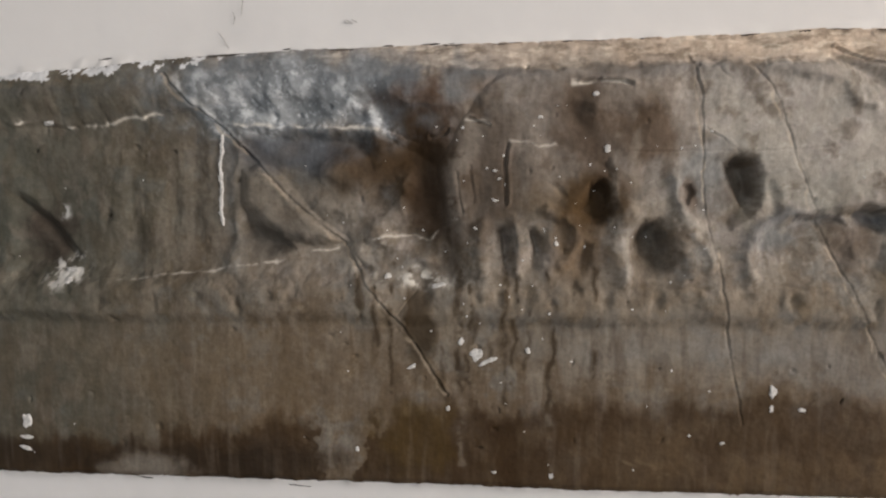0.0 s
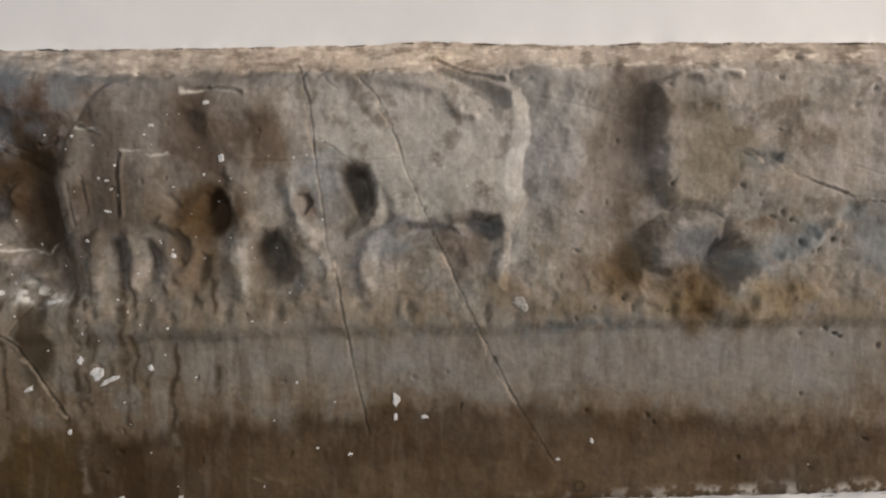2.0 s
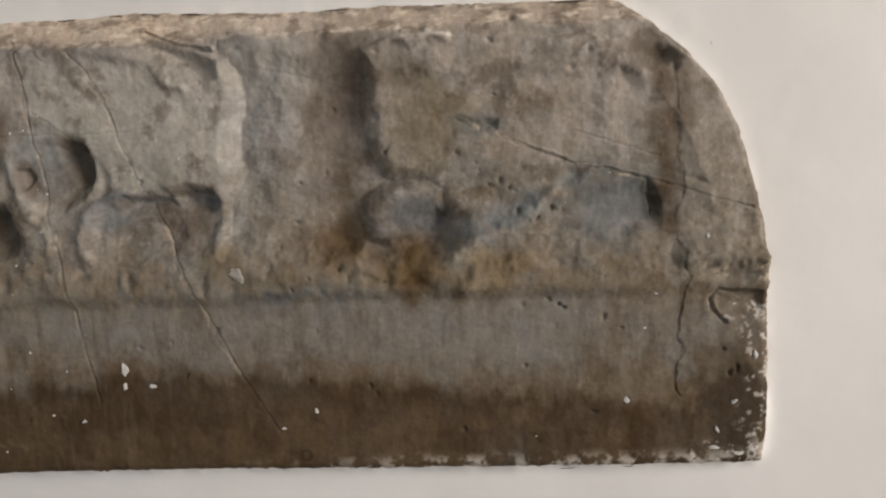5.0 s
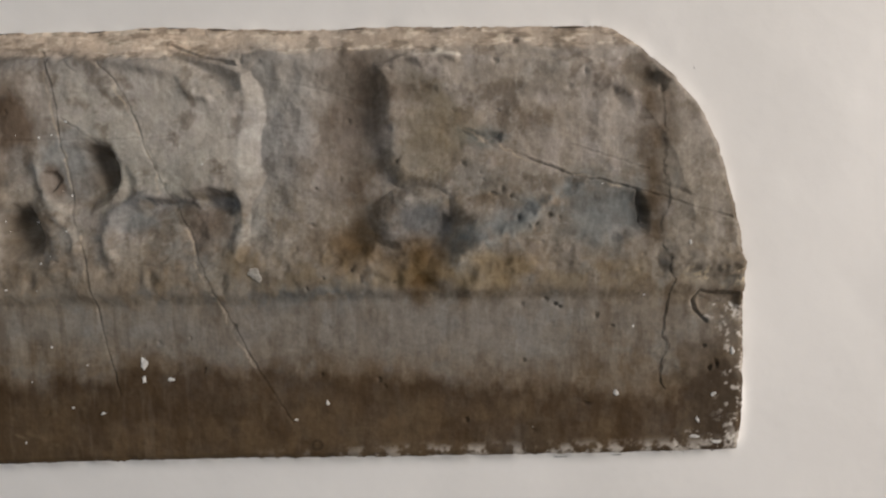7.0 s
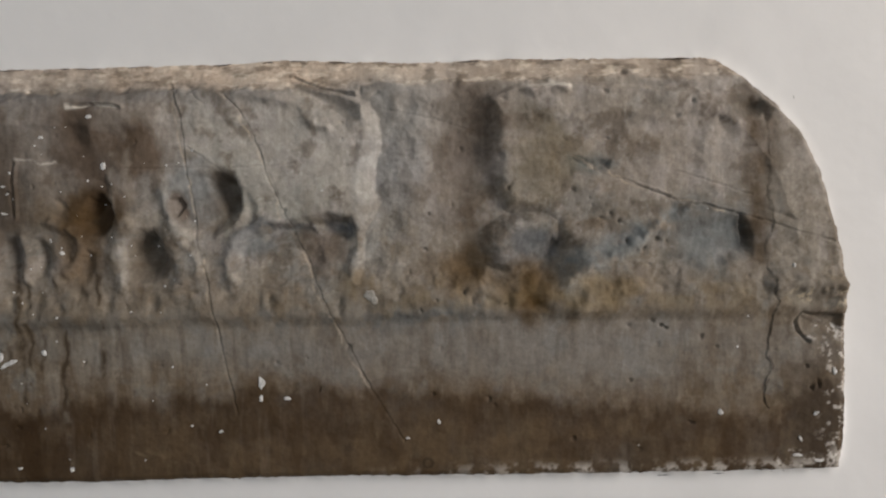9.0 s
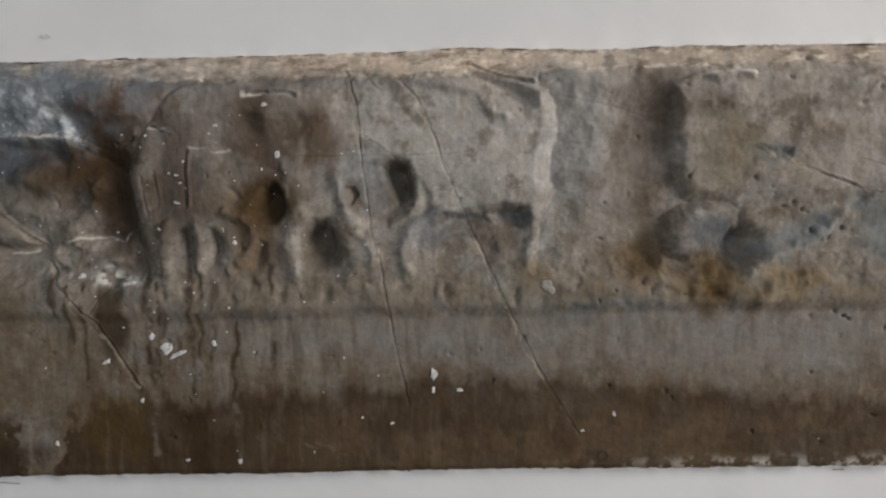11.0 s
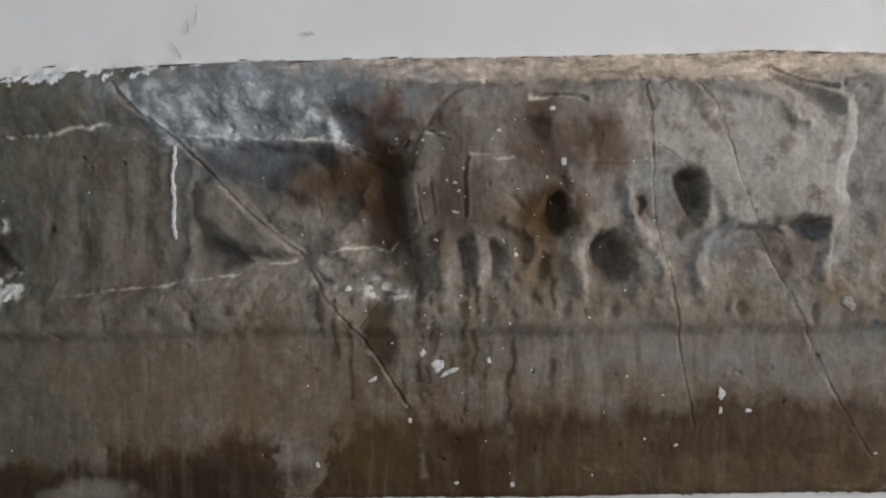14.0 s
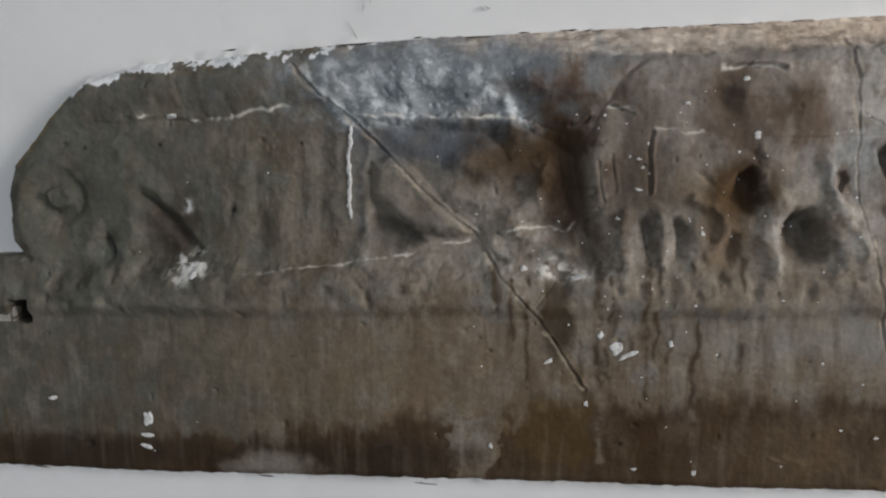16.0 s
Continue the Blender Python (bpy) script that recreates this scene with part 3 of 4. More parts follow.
def patch(at, rx, rz, soft=0.5, seed=51, rag=0.8, tall=1.0):
    out, w = np.zeros_like(X), near([at], 2.0 * max(rx, rz))
    r = np.hypot((JX[w] - at[0]) / rx, (JZ[w] - at[1]) / rz) + rag * (grit(X[w], Z[w], 0.03, seed, tall) - 0.5)
    out[w] = 1 - smooth(r, 1 - soft, 1 + soft)
    return out


def smear(wide, seed, *pts):
    out, w = np.zeros_like(X), near(pts, 3.0 * wide)
    d, _, a = line(JX[w], JZ[w], pts)
    out[w] = np.exp(-(d / wide) ** 2) * smooth(grit(X[w], Z[w], 0.02, seed), 0.2, 0.7)
    return out


def run_at(u, v):
    return (-0.37527 + 0.00073325 * u, 1.84 + -0.000744 * v)


grain = grit(X, Z, 0.09, 61)
lay_tone(0.55 * smooth(grain, 0.45, 0.8), (0.255, 0.235, 0.205))
lay_tone(0.45 * smooth(grit(X, Z, 0.05, 62, 2.0), 0.5, 0.9), (0.15, 0.125, 0.10))
lay_tone(0.45 * smooth(grit(X, Z, 0.012, 63, 5.0), 0.55, 0.9), (0.13, 0.100, 0.072))
# paler tone on the carved field, browner tone on the plain band below
lay_tone(0.60 * smooth(JZ, 1.40, 1.47) * smooth(X, -0.42, -0.18) * (0.45 + 0.55 * grit(X, Z, 0.10, 66)), (0.345, 0.320, 0.288))
lay_tone(0.75 * (1 - smooth(JZ, 1.36, 1.42)) * (0.3 + 0.7 * grit(X, Z, 0.12, 67, 1.5)), (0.182, 0.145, 0.108))
lay_tone(0.45 * smooth(grit(X, Z, 0.045, 68), 0.55, 0.85), (0.165, 0.128, 0.090))
lay_tone(0.50 * smooth(grit(X, Z, 0.035, 69), 0.60, 0.88), (0.215, 0.215, 0.205))
lay_tone(0.28 * smooth(grit(X, Z, 0.009, 59), 0.58, 0.85), (0.300, 0.270, 0.225))
lay_tone(0.28 * smooth(grit(X, Z, 0.007, 58), 0.60, 0.85), (0.125, 0.100, 0.075))
lay_tone(0.30 * smooth(grit(X, Z, 0.016, 64, 4.0), 0.6, 0.95), (0.30, 0.28, 0.25))
# greenish grey tone on the far end, with light falloff painted into it
lay_tone(0.85 * (1 - smooth(X, -0.70, -0.22)) * (0.6 + 0.4 * grit(X, Z, 0.08, 65)), (0.108, 0.114, 0.098))
# bluish grey wash on the carving; a bluish line paints shade along the ledge foot
lay_tone(0.5 * smear(0.018, 71, (-0.022, 1.4151), (0.1385, 1.411), (0.2835, 1.4072), (0.3989, 1.4097), (0.5706, 1.4142)), (0.130, 0.160, 0.185))
lay_tone(0.50 * patch((0.2107, 1.3878), 0.20, 0.035, 0.7, 72), (0.265, 0.262, 0.25))
lay_tone(0.60 * patch((0.6265, 1.362), 0.34, 0.045, 0.7, 73), (0.265, 0.255, 0.242))
lay_tone(0.55 * patch((0.329, 1.6304), 0.13, 0.09, 0.6, 74), (0.335, 0.33, 0.295))
# lit right edge of the body, painted in as a pale smear
lay_tone(0.30 * smear(0.032, 57, (0.4647, 1.6828), (0.4657, 1.628), (0.4484, 1.5588), (0.4337, 1.4741)), (0.37, 0.365, 0.35))
lay_tone(0.45 * patch((0.7731, 1.6356), 0.17, 0.07, 0.8, 56), (0.225, 0.190, 0.148))
lay_tone(0.40 * patch((0.5468, 1.5498), 0.05, 0.09, 0.8, 55), (0.225, 0.190, 0.150))
lay_tone(0.35 * patch((0.1532, 1.4181), 0.28, 0.03, 0.8, 54), (0.25, 0.20, 0.145))
# bluish dark edge along the top of the arched recess
lay_tone(0.5 * smear(0.012, 75, (0.303, 1.5314), (0.3566, 1.5361), (0.4207, 1.5327)), (0.12, 0.135, 0.155))
lay_tone(0.45 * patch((0.8988, 1.5135), 0.06, 0.03, 0.6, 76), (0.16, 0.17, 0.17))
# shade in the recess by the muzzle, put into the colour
lay_tone(0.45 * patch((0.6585, 1.5019), 0.04, 0.03, 0.6, 77), (0.12, 0.125, 0.13))
# shade in the groove left of the rounded front, put into the colour
lay_tone(0.15 * smear(0.011, 78, (0.6101, 1.6866), (0.6034, 1.6252), (0.6099, 1.5835), (0.6281, 1.5539), (0.6509, 1.5373)), (0.13, 0.125, 0.125))
# pale wisps and dark blotches over the carving
field = smooth(JZ, 1.42, 1.50) * smooth(X, -0.45, -0.25)
lay_tone(0.55 * smooth(JZ, 1.52, 1.62) * smooth(X, -0.25, -0.05) * (0.5 + 0.5 * grit(X, Z, 0.07, 46)), (0.37, 0.345, 0.325))
lay_tone(0.36 * field * smooth(grit(X, Z, 0.026, 47), 0.55, 0.90), (0.345, 0.320, 0.305))
lay_tone(0.42 * field * smooth(grit(X, Z, 0.028, 48), 0.56, 0.90), (0.150, 0.118, 0.090))
lay_tone(0.22 * field * smooth(grit(X, Z, 0.008, 49), 0.66, 0.92), (0.40, 0.385, 0.36))
lay_tone(0.40 * (1 - field) * smooth(grit(X, Z, 0.022, 45, 1.6), 0.62, 0.92), (0.245, 0.220, 0.190))
lay_tone(0.28 * (1 - field) * smooth(grit(X, Z, 0.020, 44, 2.5), 0.62, 0.92), (0.120, 0.098, 0.076))
# damp brown band along the bottom
TIDE = [(-0.8772, 1.2385), (-0.7523, 1.2219), (-0.6048, 1.2417), (-0.4566, 1.251), (-0.3216, 1.2738), (-0.2563, 1.2804), (-0.24, 1.1959), (-0.2007, 1.1973), (-0.175, 1.2822), (-0.1092, 1.3001), (-0.0705, 1.3015), (0.0332, 1.3075), (0.1362, 1.3136), (0.2605, 1.3155), (0.355, 1.3209), (0.3569, 1.3154), (0.4442, 1.3175), (0.5096, 1.3215), (0.5888, 1.3068),
        (0.6975, 1.3078), (0.7697, 1.2946), (0.842, 1.2844), (0.9144, 1.2682), (0.9796, 1.2686), (1.015, 1.3035), (1.08, 1.3171)]
tx, tz = np.array([p[0] for p in TIDE]), np.array([p[1] for p in TIDE])
order = np.argsort(tx)
tide = np.interp(FX + 0.03 * (grit(X, Z, 0.02, 80) - 0.5), tx[order], tz[order]) - FZ + 0.030 * (grit(X, Z, 0.025, 81, 2.0) - 0.5)
lay_tone(0.65 * smooth(tide, -0.045, 0.010) * grit(X, Z, 0.04, 88, 2.0), (0.15, 0.108, 0.068), 0.4)
lay_tone((0.86 - 0.16 * smooth(X, 0.0, 0.4)) * smooth(tide, -0.012, 0.016) * (0.68 + 0.32 * grit(X, Z, 0.03, 82, 3.0)), (0.064, 0.038, 0.020), 0.8)
lay_tone(0.75 * smooth(tide, 0.015, 0.060) * smooth(grit(X, Z, 0.06, 89), 0.3, 0.8) * smooth(X, -0.15, 0.3), (0.155, 0.118, 0.082), 0.5)
lay_tone(0.2 * smooth(grit(X, Z, 0.02, 83, 3.0), 0.6, 0.9) * smooth(tide, 0.01, 0.03), (0.20, 0.17, 0.13))
lay_tone(0.7 * patch((-0.1265, 1.2581), 0.055, 0.045, 0.4, 84), (0.115, 0.080, 0.040), 0.6)
lay_tone(0.85 * patch((-0.3975, 1.217), 0.18, 0.024, 0.6, 85), (0.055, 0.040, 0.028), 0.8)
lay_tone(0.85 * patch((-0.7526, 1.2179), 0.18, 0.024, 0.6, 86), (0.060, 0.045, 0.033), 0.8)
lay_tone(0.35 * patch((-0.3927, 1.3478), 0.22, 0.060, 0.8, 87), (0.20, 0.160, 0.115))
# fine upright runs down the plain band
low = 1 - smooth(JZ, 1.400, 1.420)
wet = low * (0.35 + 0.65 * smooth(grit(X, Z, 0.10, 233, 2.0), 0.35, 0.75)) * (1 - 0.6 * smooth(X, 0.25, 0.5))
lay_tone(0.26 * wet * smooth(grit(X, Z, 0.012, 231, 9.0), 0.50, 0.9), (0.120, 0.090, 0.064), 0.3)
lay_tone(0.13 * wet * smooth(grit(X, Z, 0.010, 232, 10.0), 0.60, 0.95), (0.300, 0.275, 0.240))
# rusty and ochre stains in the carving, some with recess shade painted in
lay_tone(0.85 * patch((-0.123, 1.6681), 0.052, 0.052, 0.5, 91), (0.112, 0.060, 0.032), 0.3)
lay_tone(0.80 * patch((-0.1139, 1.5865), 0.046, 0.080, 0.6, 191), (0.085, 0.062, 0.043))
lay_tone(0.65 * patch((-0.1885, 1.6092), 0.045, 0.035, 0.6, 192), (0.100, 0.074, 0.052))
lay_tone(0.25 * patch((0.0843, 1.6535), 0.050, 0.050, 0.6, 193, 0.8, 2.0), (0.125, 0.078, 0.050))
lay_tone(0.25 * patch((0.0401, 1.5909), 0.080, 0.090, 0.8, 194, 1.0, 2.0), (0.135, 0.108, 0.085))
lay_tone(0.35 * patch((-0.0456, 1.5924), 0.040, 0.080, 0.7, 195, 1.0, 3.0), (0.115, 0.092, 0.073))
lay_tone(0.30 * patch((0.0735, 1.4904), 0.020, 0.032, 0.6, 196), (0.140, 0.098, 0.060))
lay_tone(0.35 * patch((0.0465, 1.5588), 0.030, 0.018, 0.6, 197), (0.190, 0.130, 0.070))
lay_tone(0.50 * patch((0.2247, 1.584), 0.034, 0.034, 0.6, 198), (0.205, 0.220, 0.230))
lay_tone(0.50 * patch((0.2949, 1.5154), 0.025, 0.020, 0.6, 199), (0.200, 0.215, 0.225))
lay_tone(0.65 * smear(0.010, 220, (0.7131, 1.611), (0.7378, 1.6048), (0.7626, 1.6071)), (0.130, 0.150, 0.155))
lay_tone(0.60 * smear(0.018, 221, (0.7142, 1.4693), (0.7504, 1.4901), (0.7935, 1.5107), (0.8507, 1.5452)), (0.225, 0.245, 0.250))
lay_tone(0.55 * patch((0.8933, 1.5122), 0.050, 0.036, 0.6, 222), (0.185, 0.200, 0.205))
# bluish tone by the muzzle, with the recess's shade painted in
lay_tone(0.50 * patch((0.6683, 1.5062), 0.030, 0.020, 0.6, 223), (0.150, 0.160, 0.170))
lay_tone(0.65 * patch((0.6647, 1.4377), 0.022, 0.034, 0.6, 224), (0.105, 0.070, 0.034))
lay_tone(0.55 * patch((0.5741, 1.4743), 0.030, 0.028, 0.7, 225), (0.150, 0.105, 0.060))
# cast shade left of the rounded front, put into the colour
lay_tone(0.45 * patch((0.5748, 1.6182), 0.034, 0.100, 0.7, 226, 0.8, 2.0), (0.165, 0.132, 0.108))
lay_tone(0.45 * patch((0.5007, 1.6339), 0.045, 0.110, 0.7, 227, 0.8, 2.0), (0.290, 0.290, 0.288))
lay_tone(0.55 * patch((0.952, 1.5748), 0.020, 0.100, 0.5, 228, 0.8, 2.0), (0.115, 0.084, 0.056))
lay_tone(0.75 * patch((-0.1632, 1.6157), 0.065, 0.048, 0.6, 92), (0.110, 0.074, 0.045))
# brown along the body's left flank, its shade painted in
lay_tone(0.8 * patch((-0.0897, 1.5856), 0.030, 0.080, 0.5, 93), (0.075, 0.052, 0.036))
lay_tone(0.8 * patch((0.0953, 1.5604), 0.036, 0.030, 0.5, 94), (0.095, 0.060, 0.030))
lay_tone(0.35 * patch((0.0757, 1.5068), 0.024, 0.040, 0.6, 95), (0.155, 0.105, 0.062))
lay_tone(0.6 * patch((0.0763, 1.6499), 0.026, 0.045, 0.6, 96), (0.095, 0.068, 0.048))
lay_tone(0.30 * patch((0.1439, 1.6343), 0.045, 0.055, 0.7, 97, 0.8, 2.0), (0.135, 0.098, 0.072))
lay_tone(0.2 * patch((-0.0149, 1.6091), 0.06, 0.09, 0.7, 98, 0.8, 2.0), (0.130, 0.105, 0.083))
lay_tone(0.65 * patch((0.1526, 1.6377), 0.030, 0.040, 0.4, 90, 0.6, 2.0), (0.125, 0.088, 0.060))
lay_tone(0.65 * patch((0.1032, 1.5853), 0.016, 0.050, 0.6, 79, 0.8, 2.0), (0.085, 0.062, 0.045))
lay_tone(0.40 * patch((-0.033, 1.6095), 0.030, 0.080, 0.7, 53, 1.2, 3.0), (0.105, 0.080, 0.060))
lay_tone(0.45 * smear(0.004, 52, (0.119, 1.6419), (0.1197, 1.585), (0.1215, 1.542)), (0.36, 0.33, 0.29))
lay_tone(0.45 * smear(0.005, 50, (0.1373, 1.6557), (0.1427, 1.5845), (0.1453, 1.5415)), (0.34, 0.31, 0.27))
lay_tone(0.6 * patch((0.2018, 1.5641), 0.010, 0.016, 0.5, 99), (0.120, 0.075, 0.045))
# brown in the two deep hollows, with their shade painted in
lay_tone(0.5 * patch((0.2629, 1.5786), 0.020, 0.030, 0.5, 100), (0.10, 0.075, 0.055))
lay_tone(0.5 * patch((0.1601, 1.498), 0.022, 0.036, 0.5, 101), (0.11, 0.09, 0.07))
lay_tone(0.5 * patch((0.3885, 1.4939), 0.03, 0.03, 0.6, 102), (0.120, 0.085, 0.062))
lay_tone(0.6 * patch((0.6629, 1.4426), 0.040, 0.030, 0.7, 103), (0.130, 0.083, 0.040))
lay_tone(0.5 * patch((0.5869, 1.4783), 0.030, 0.025, 0.7, 104), (0.165, 0.115, 0.068))
lay_tone(0.4 * patch((0.675, 1.61), 0.04, 0.05, 0.7, 105), (0.20, 0.165, 0.105))
# shade beside the top of the rounded front, put into the colour
lay_tone(0.45 * patch((0.593, 1.6734), 0.04, 0.05, 0.7, 106), (0.140, 0.110, 0.085))
lay_tone(0.5 * patch((0.7499, 1.4467), 0.04, 0.020, 0.7, 107), (0.26, 0.200, 0.125))
lay_tone(0.45 * smear(0.020, 108, (0.4291, 1.4527), (0.5287, 1.4437), (0.6284, 1.4346), (0.7711, 1.4319), (0.9276, 1.4361)), (0.24, 0.195, 0.135))
lay_tone(0.6 * smear(0.009, 109, (0.9467, 1.6526), (0.9508, 1.5907), (0.9548, 1.5419), (0.9521, 1.4714)), (0.115, 0.085, 0.058))
# small upper hollow near the joint, darker in colour
lay_tone(0.5 * patch((0.9395, 1.6766), 0.022, 0.016, 0.6, 110), (0.11, 0.095, 0.075))
lay_tone(0.6 * patch((1.037, 1.2809), 0.045, 0.060, 0.5, 111), (0.085, 0.068, 0.053), 0.4)
# shade in the left half's slanting grooves, put into the colour
lay_tone(0.6 * patch((-0.6189, 1.5165), 0.040, 0.035, 0.6, 112), (0.080, 0.060, 0.050))
lay_tone(0.55 * patch((-0.3183, 1.5163), 0.040, 0.022, 0.6, 118), (0.090, 0.085, 0.080))
# dark pits
for at, r in (((0.8315, 1.3997), 0.003), ((0.8351, 1.3946), 0.003), ((0.7824, 1.508), 0.004), ((0.6309, 1.5831), 0.005), ((0.7843, 1.7182), 0.005), ((0.5325, 1.5431), 0.002), ((0.7756, 1.5328), 0.004), ((0.8071, 1.499), 0.004), ((0.8248, 1.5057), 0.004), ((0.5751, 1.4428), 0.003), ((0.6283, 1.4295), 0.003), ((0.531, 1.3122), 0.003), ((-0.7285, 1.6265), 0.004), ((-0.6272, 1.6251), 0.003), ((-0.5295, 1.5406), 0.005), ((-0.4403, 1.6234), 0.003)):
    hollow(at, 0.7 * r, 0.7 * r, 0.003)
    lay_tone(0.55 * patch(at, 0.7 * r, 0.7 * r, 0.6, 114), (0.06, 0.05, 0.04))
lay_tone(0.6 * smear(0.0013, 119, *[(x + 0.004 * math.sin(40 * z), z) for x, z in JOINT[11:]]), (0.045, 0.035, 0.028))
lay_tone(0.35 * patch((1.007, 1.5618), 0.035, 0.09, 0.6, 115), (0.30, 0.275, 0.24))
lay_tone(0.55 * smear(0.0022, 116, (0.1283, 1.2356), (0.1534, 1.2275), (0.1823, 1.2195)), (0.24, 0.20, 0.15))
lay_tone(0.45 * smear(0.003, 117, (0.1455, 1.2401), (0.1711, 1.2308)), (0.22, 0.18, 0.13))
ring = np.abs(np.hypot(X - 0.5216, Z - 1.2166) - 0.006)
lay_tone(0.6 * np.exp(-(ring / 0.0016) ** 2), (0.05, 0.04, 0.03))
# wet runs below the ledge
lay_tone(0.85 * patch((-0.1174, 1.4151), 0.018, 0.055, 0.4, 121, 0.5), (0.075, 0.058, 0.040), 0.8)
lay_tone(0.7 * smear(0.005, 122, (-0.1012, 1.3631), (-0.0914, 1.3332), (-0.0852, 1.3032)), (0.085, 0.062, 0.040), 0.6)
for k, (x0, foot, w) in enumerate(((415, 700, 4), (430, 690, 3), (490, 720, 5), (507, 690, 3), (565, 760, 3), (300, 700, 3), (330, 600, 3), (640, 690, 3), (245, 640, 6), (270, 650, 4))):
    top, end = run_at(x0, 480), run_at(x0 + 4, foot)
    lay_tone(0.85 * smear(0.0007 * w + 0.001, 130 + k, top, ((top[0] + end[0]) / 2 + 0.003, (top[1] + end[1]) / 2), end), (0.095, 0.072, 0.050), 0.5)
for k, (wide, run) in enumerate(((0.0045, ((-0.0661, 1.4926), (-0.0726, 1.4275), (-0.0675, 1.3616), (-0.0586, 1.321))), (0.0032, ((-0.0098, 1.4193), (-0.0091, 1.3682), (-0.0077, 1.313))), (0.0030, ((-0.0903, 1.3766), (-0.086, 1.3324))), (0.0028, ((-0.0253, 1.4086), (-0.029, 1.3574))), (0.0030, ((0.0463, 1.4076), (0.0417, 1.3087))),
                                 (0.0028, ((-0.0494, 1.4272), (-0.0493, 1.3834))), (0.0026, ((0.0143, 1.4263), (0.0138, 1.3532))), (0.0040, ((-0.1792, 1.3998), (-0.1767, 1.3704))))):
    lay_tone(0.55 * smear(wide, 250 + k, *run), (0.085, 0.064, 0.045), 0.5)
for k, run in enumerate((((0.0225, 1.4079), (0.0217, 1.3237)), ((0.0788, 1.4071), (0.0793, 1.3303)), ((0.1112, 1.403), (0.1115, 1.3446)), ((-0.0665, 1.2803), (-0.0661, 1.2243)), ((0.0435, 1.2939), (0.0439, 1.2194)), ((-0.2323, 1.2747), (-0.2372, 1.2147)), ((-0.2016, 1.2669), (-0.2024, 1.2144)))):
    lay_tone(0.40 * smear(0.0035, 260 + k, *run), (0.30, 0.275, 0.24))
# pale band along the body's upper left rim
lay_tone(0.50 * smear(0.013, 271, (-0.0826, 1.6412), (-0.0673, 1.6691), (-0.0353, 1.6909), (0.0077, 1.7067), (0.0574, 1.7141)), (0.300, 0.270, 0.250))
lay_tone(0.50 * patch((-0.2852, 1.5502), 0.085, 0.055, 0.7, 229), (0.165, 0.152, 0.134))
# pale lime bloom and pale border
lay_tone(0.70 * smooth(JZ, 1.711, 1.718) * (0.5 + 0.5 * grit(X, Z, 0.03, 141)) * smooth(X, -0.45, -0.30), (0.41, 0.36, 0.315))
lay_tone(0.45 * smooth(JZ, 1.715, 1.728) * smooth(X, -0.1, 0.2) * (1 - smooth(X, 0.45, 0.6)), (0.46, 0.385, 0.315))
lay_tone(0.55 * smooth(JZ, 1.705, 1.728) * smooth(X, 0.48, 0.60) * grit(X, Z, 0.05, 136), (0.36, 0.305, 0.25))
lay_tone(0.45 * smooth(JZ, 1.711, 1.716) * smooth(grit(X, Z, 0.020, 137, 0.4), 0.5, 0.85), (0.20, 0.165, 0.13))
lay_tone(0.40 * smooth(JZ, 1.711, 1.716) * smooth(grit(X, Z, 0.016, 138, 0.4), 0.60, 0.9) * smooth(X, -0.45, -0.3), (0.52, 0.48, 0.42))
# dark bluish grey band just below the border
lay_tone(0.45 * smooth(JZ, 1.690, 1.708) * (1 - smooth(JZ, 1.709, 1.715)) * (1 - smooth(X, 0.25, 0.45)) * grit(X, Z, 0.05, 139), (0.14, 0.145, 0.15))
lay_tone(0.80 * patch((-0.2783, 1.6888), 0.17, 0.060, 0.6, 142), (0.205, 0.225, 0.240))
lay_tone(0.35 * patch((-0.3168, 1.691), 0.11, 0.045, 0.7, 142) * smooth(grit(X + 0.6 * Z, Z, 0.024, 143), 0.40, 0.95), (0.50, 0.51, 0.52))
lay_tone(0.30 * patch((-0.2963, 1.6801), 0.12, 0.045, 0.7, 134) * smooth(grit(X + 0.5 * Z, Z, 0.007, 135), 0.66, 0.9), (0.60, 0.61, 0.62))
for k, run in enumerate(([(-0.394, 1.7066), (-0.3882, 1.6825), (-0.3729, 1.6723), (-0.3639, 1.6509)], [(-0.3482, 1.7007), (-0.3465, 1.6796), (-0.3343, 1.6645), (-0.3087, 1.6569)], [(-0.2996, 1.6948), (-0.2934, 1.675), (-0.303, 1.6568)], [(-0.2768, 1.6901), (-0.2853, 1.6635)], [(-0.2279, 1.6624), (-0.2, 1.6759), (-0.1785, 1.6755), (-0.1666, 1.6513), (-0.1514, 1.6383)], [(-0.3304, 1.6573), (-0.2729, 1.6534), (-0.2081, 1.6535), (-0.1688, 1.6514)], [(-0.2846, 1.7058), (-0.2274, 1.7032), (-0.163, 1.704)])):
    lay_tone(0.75 * smooth(grit(X, Z, 0.012, 240 + k), 0.45, 0.75) * smear(0.0075, 190 + k, *run), (0.47, 0.48, 0.48))
    lay_tone(0.35 * smear(0.016, 210 + k, *run), (0.34, 0.35, 0.355))
# shadow beneath the bloom's shelf, painted as a dark blue patch
lay_tone(0.65 * patch((-0.2875, 1.6191), 0.065, 0.022, 0.6, 145), (0.105, 0.112, 0.125))
lay_tone(0.40 * smear(0.012, 146, (-0.3508, 1.7225), (-0.2407, 1.7132), (-0.1079, 1.712)), (0.17, 0.18, 0.19))
lay_tone(0.65 * smear(0.006, 147, (-0.4219, 1.7154), (-0.3948, 1.677), (-0.3688, 1.6488)), (0.46, 0.46, 0.45))
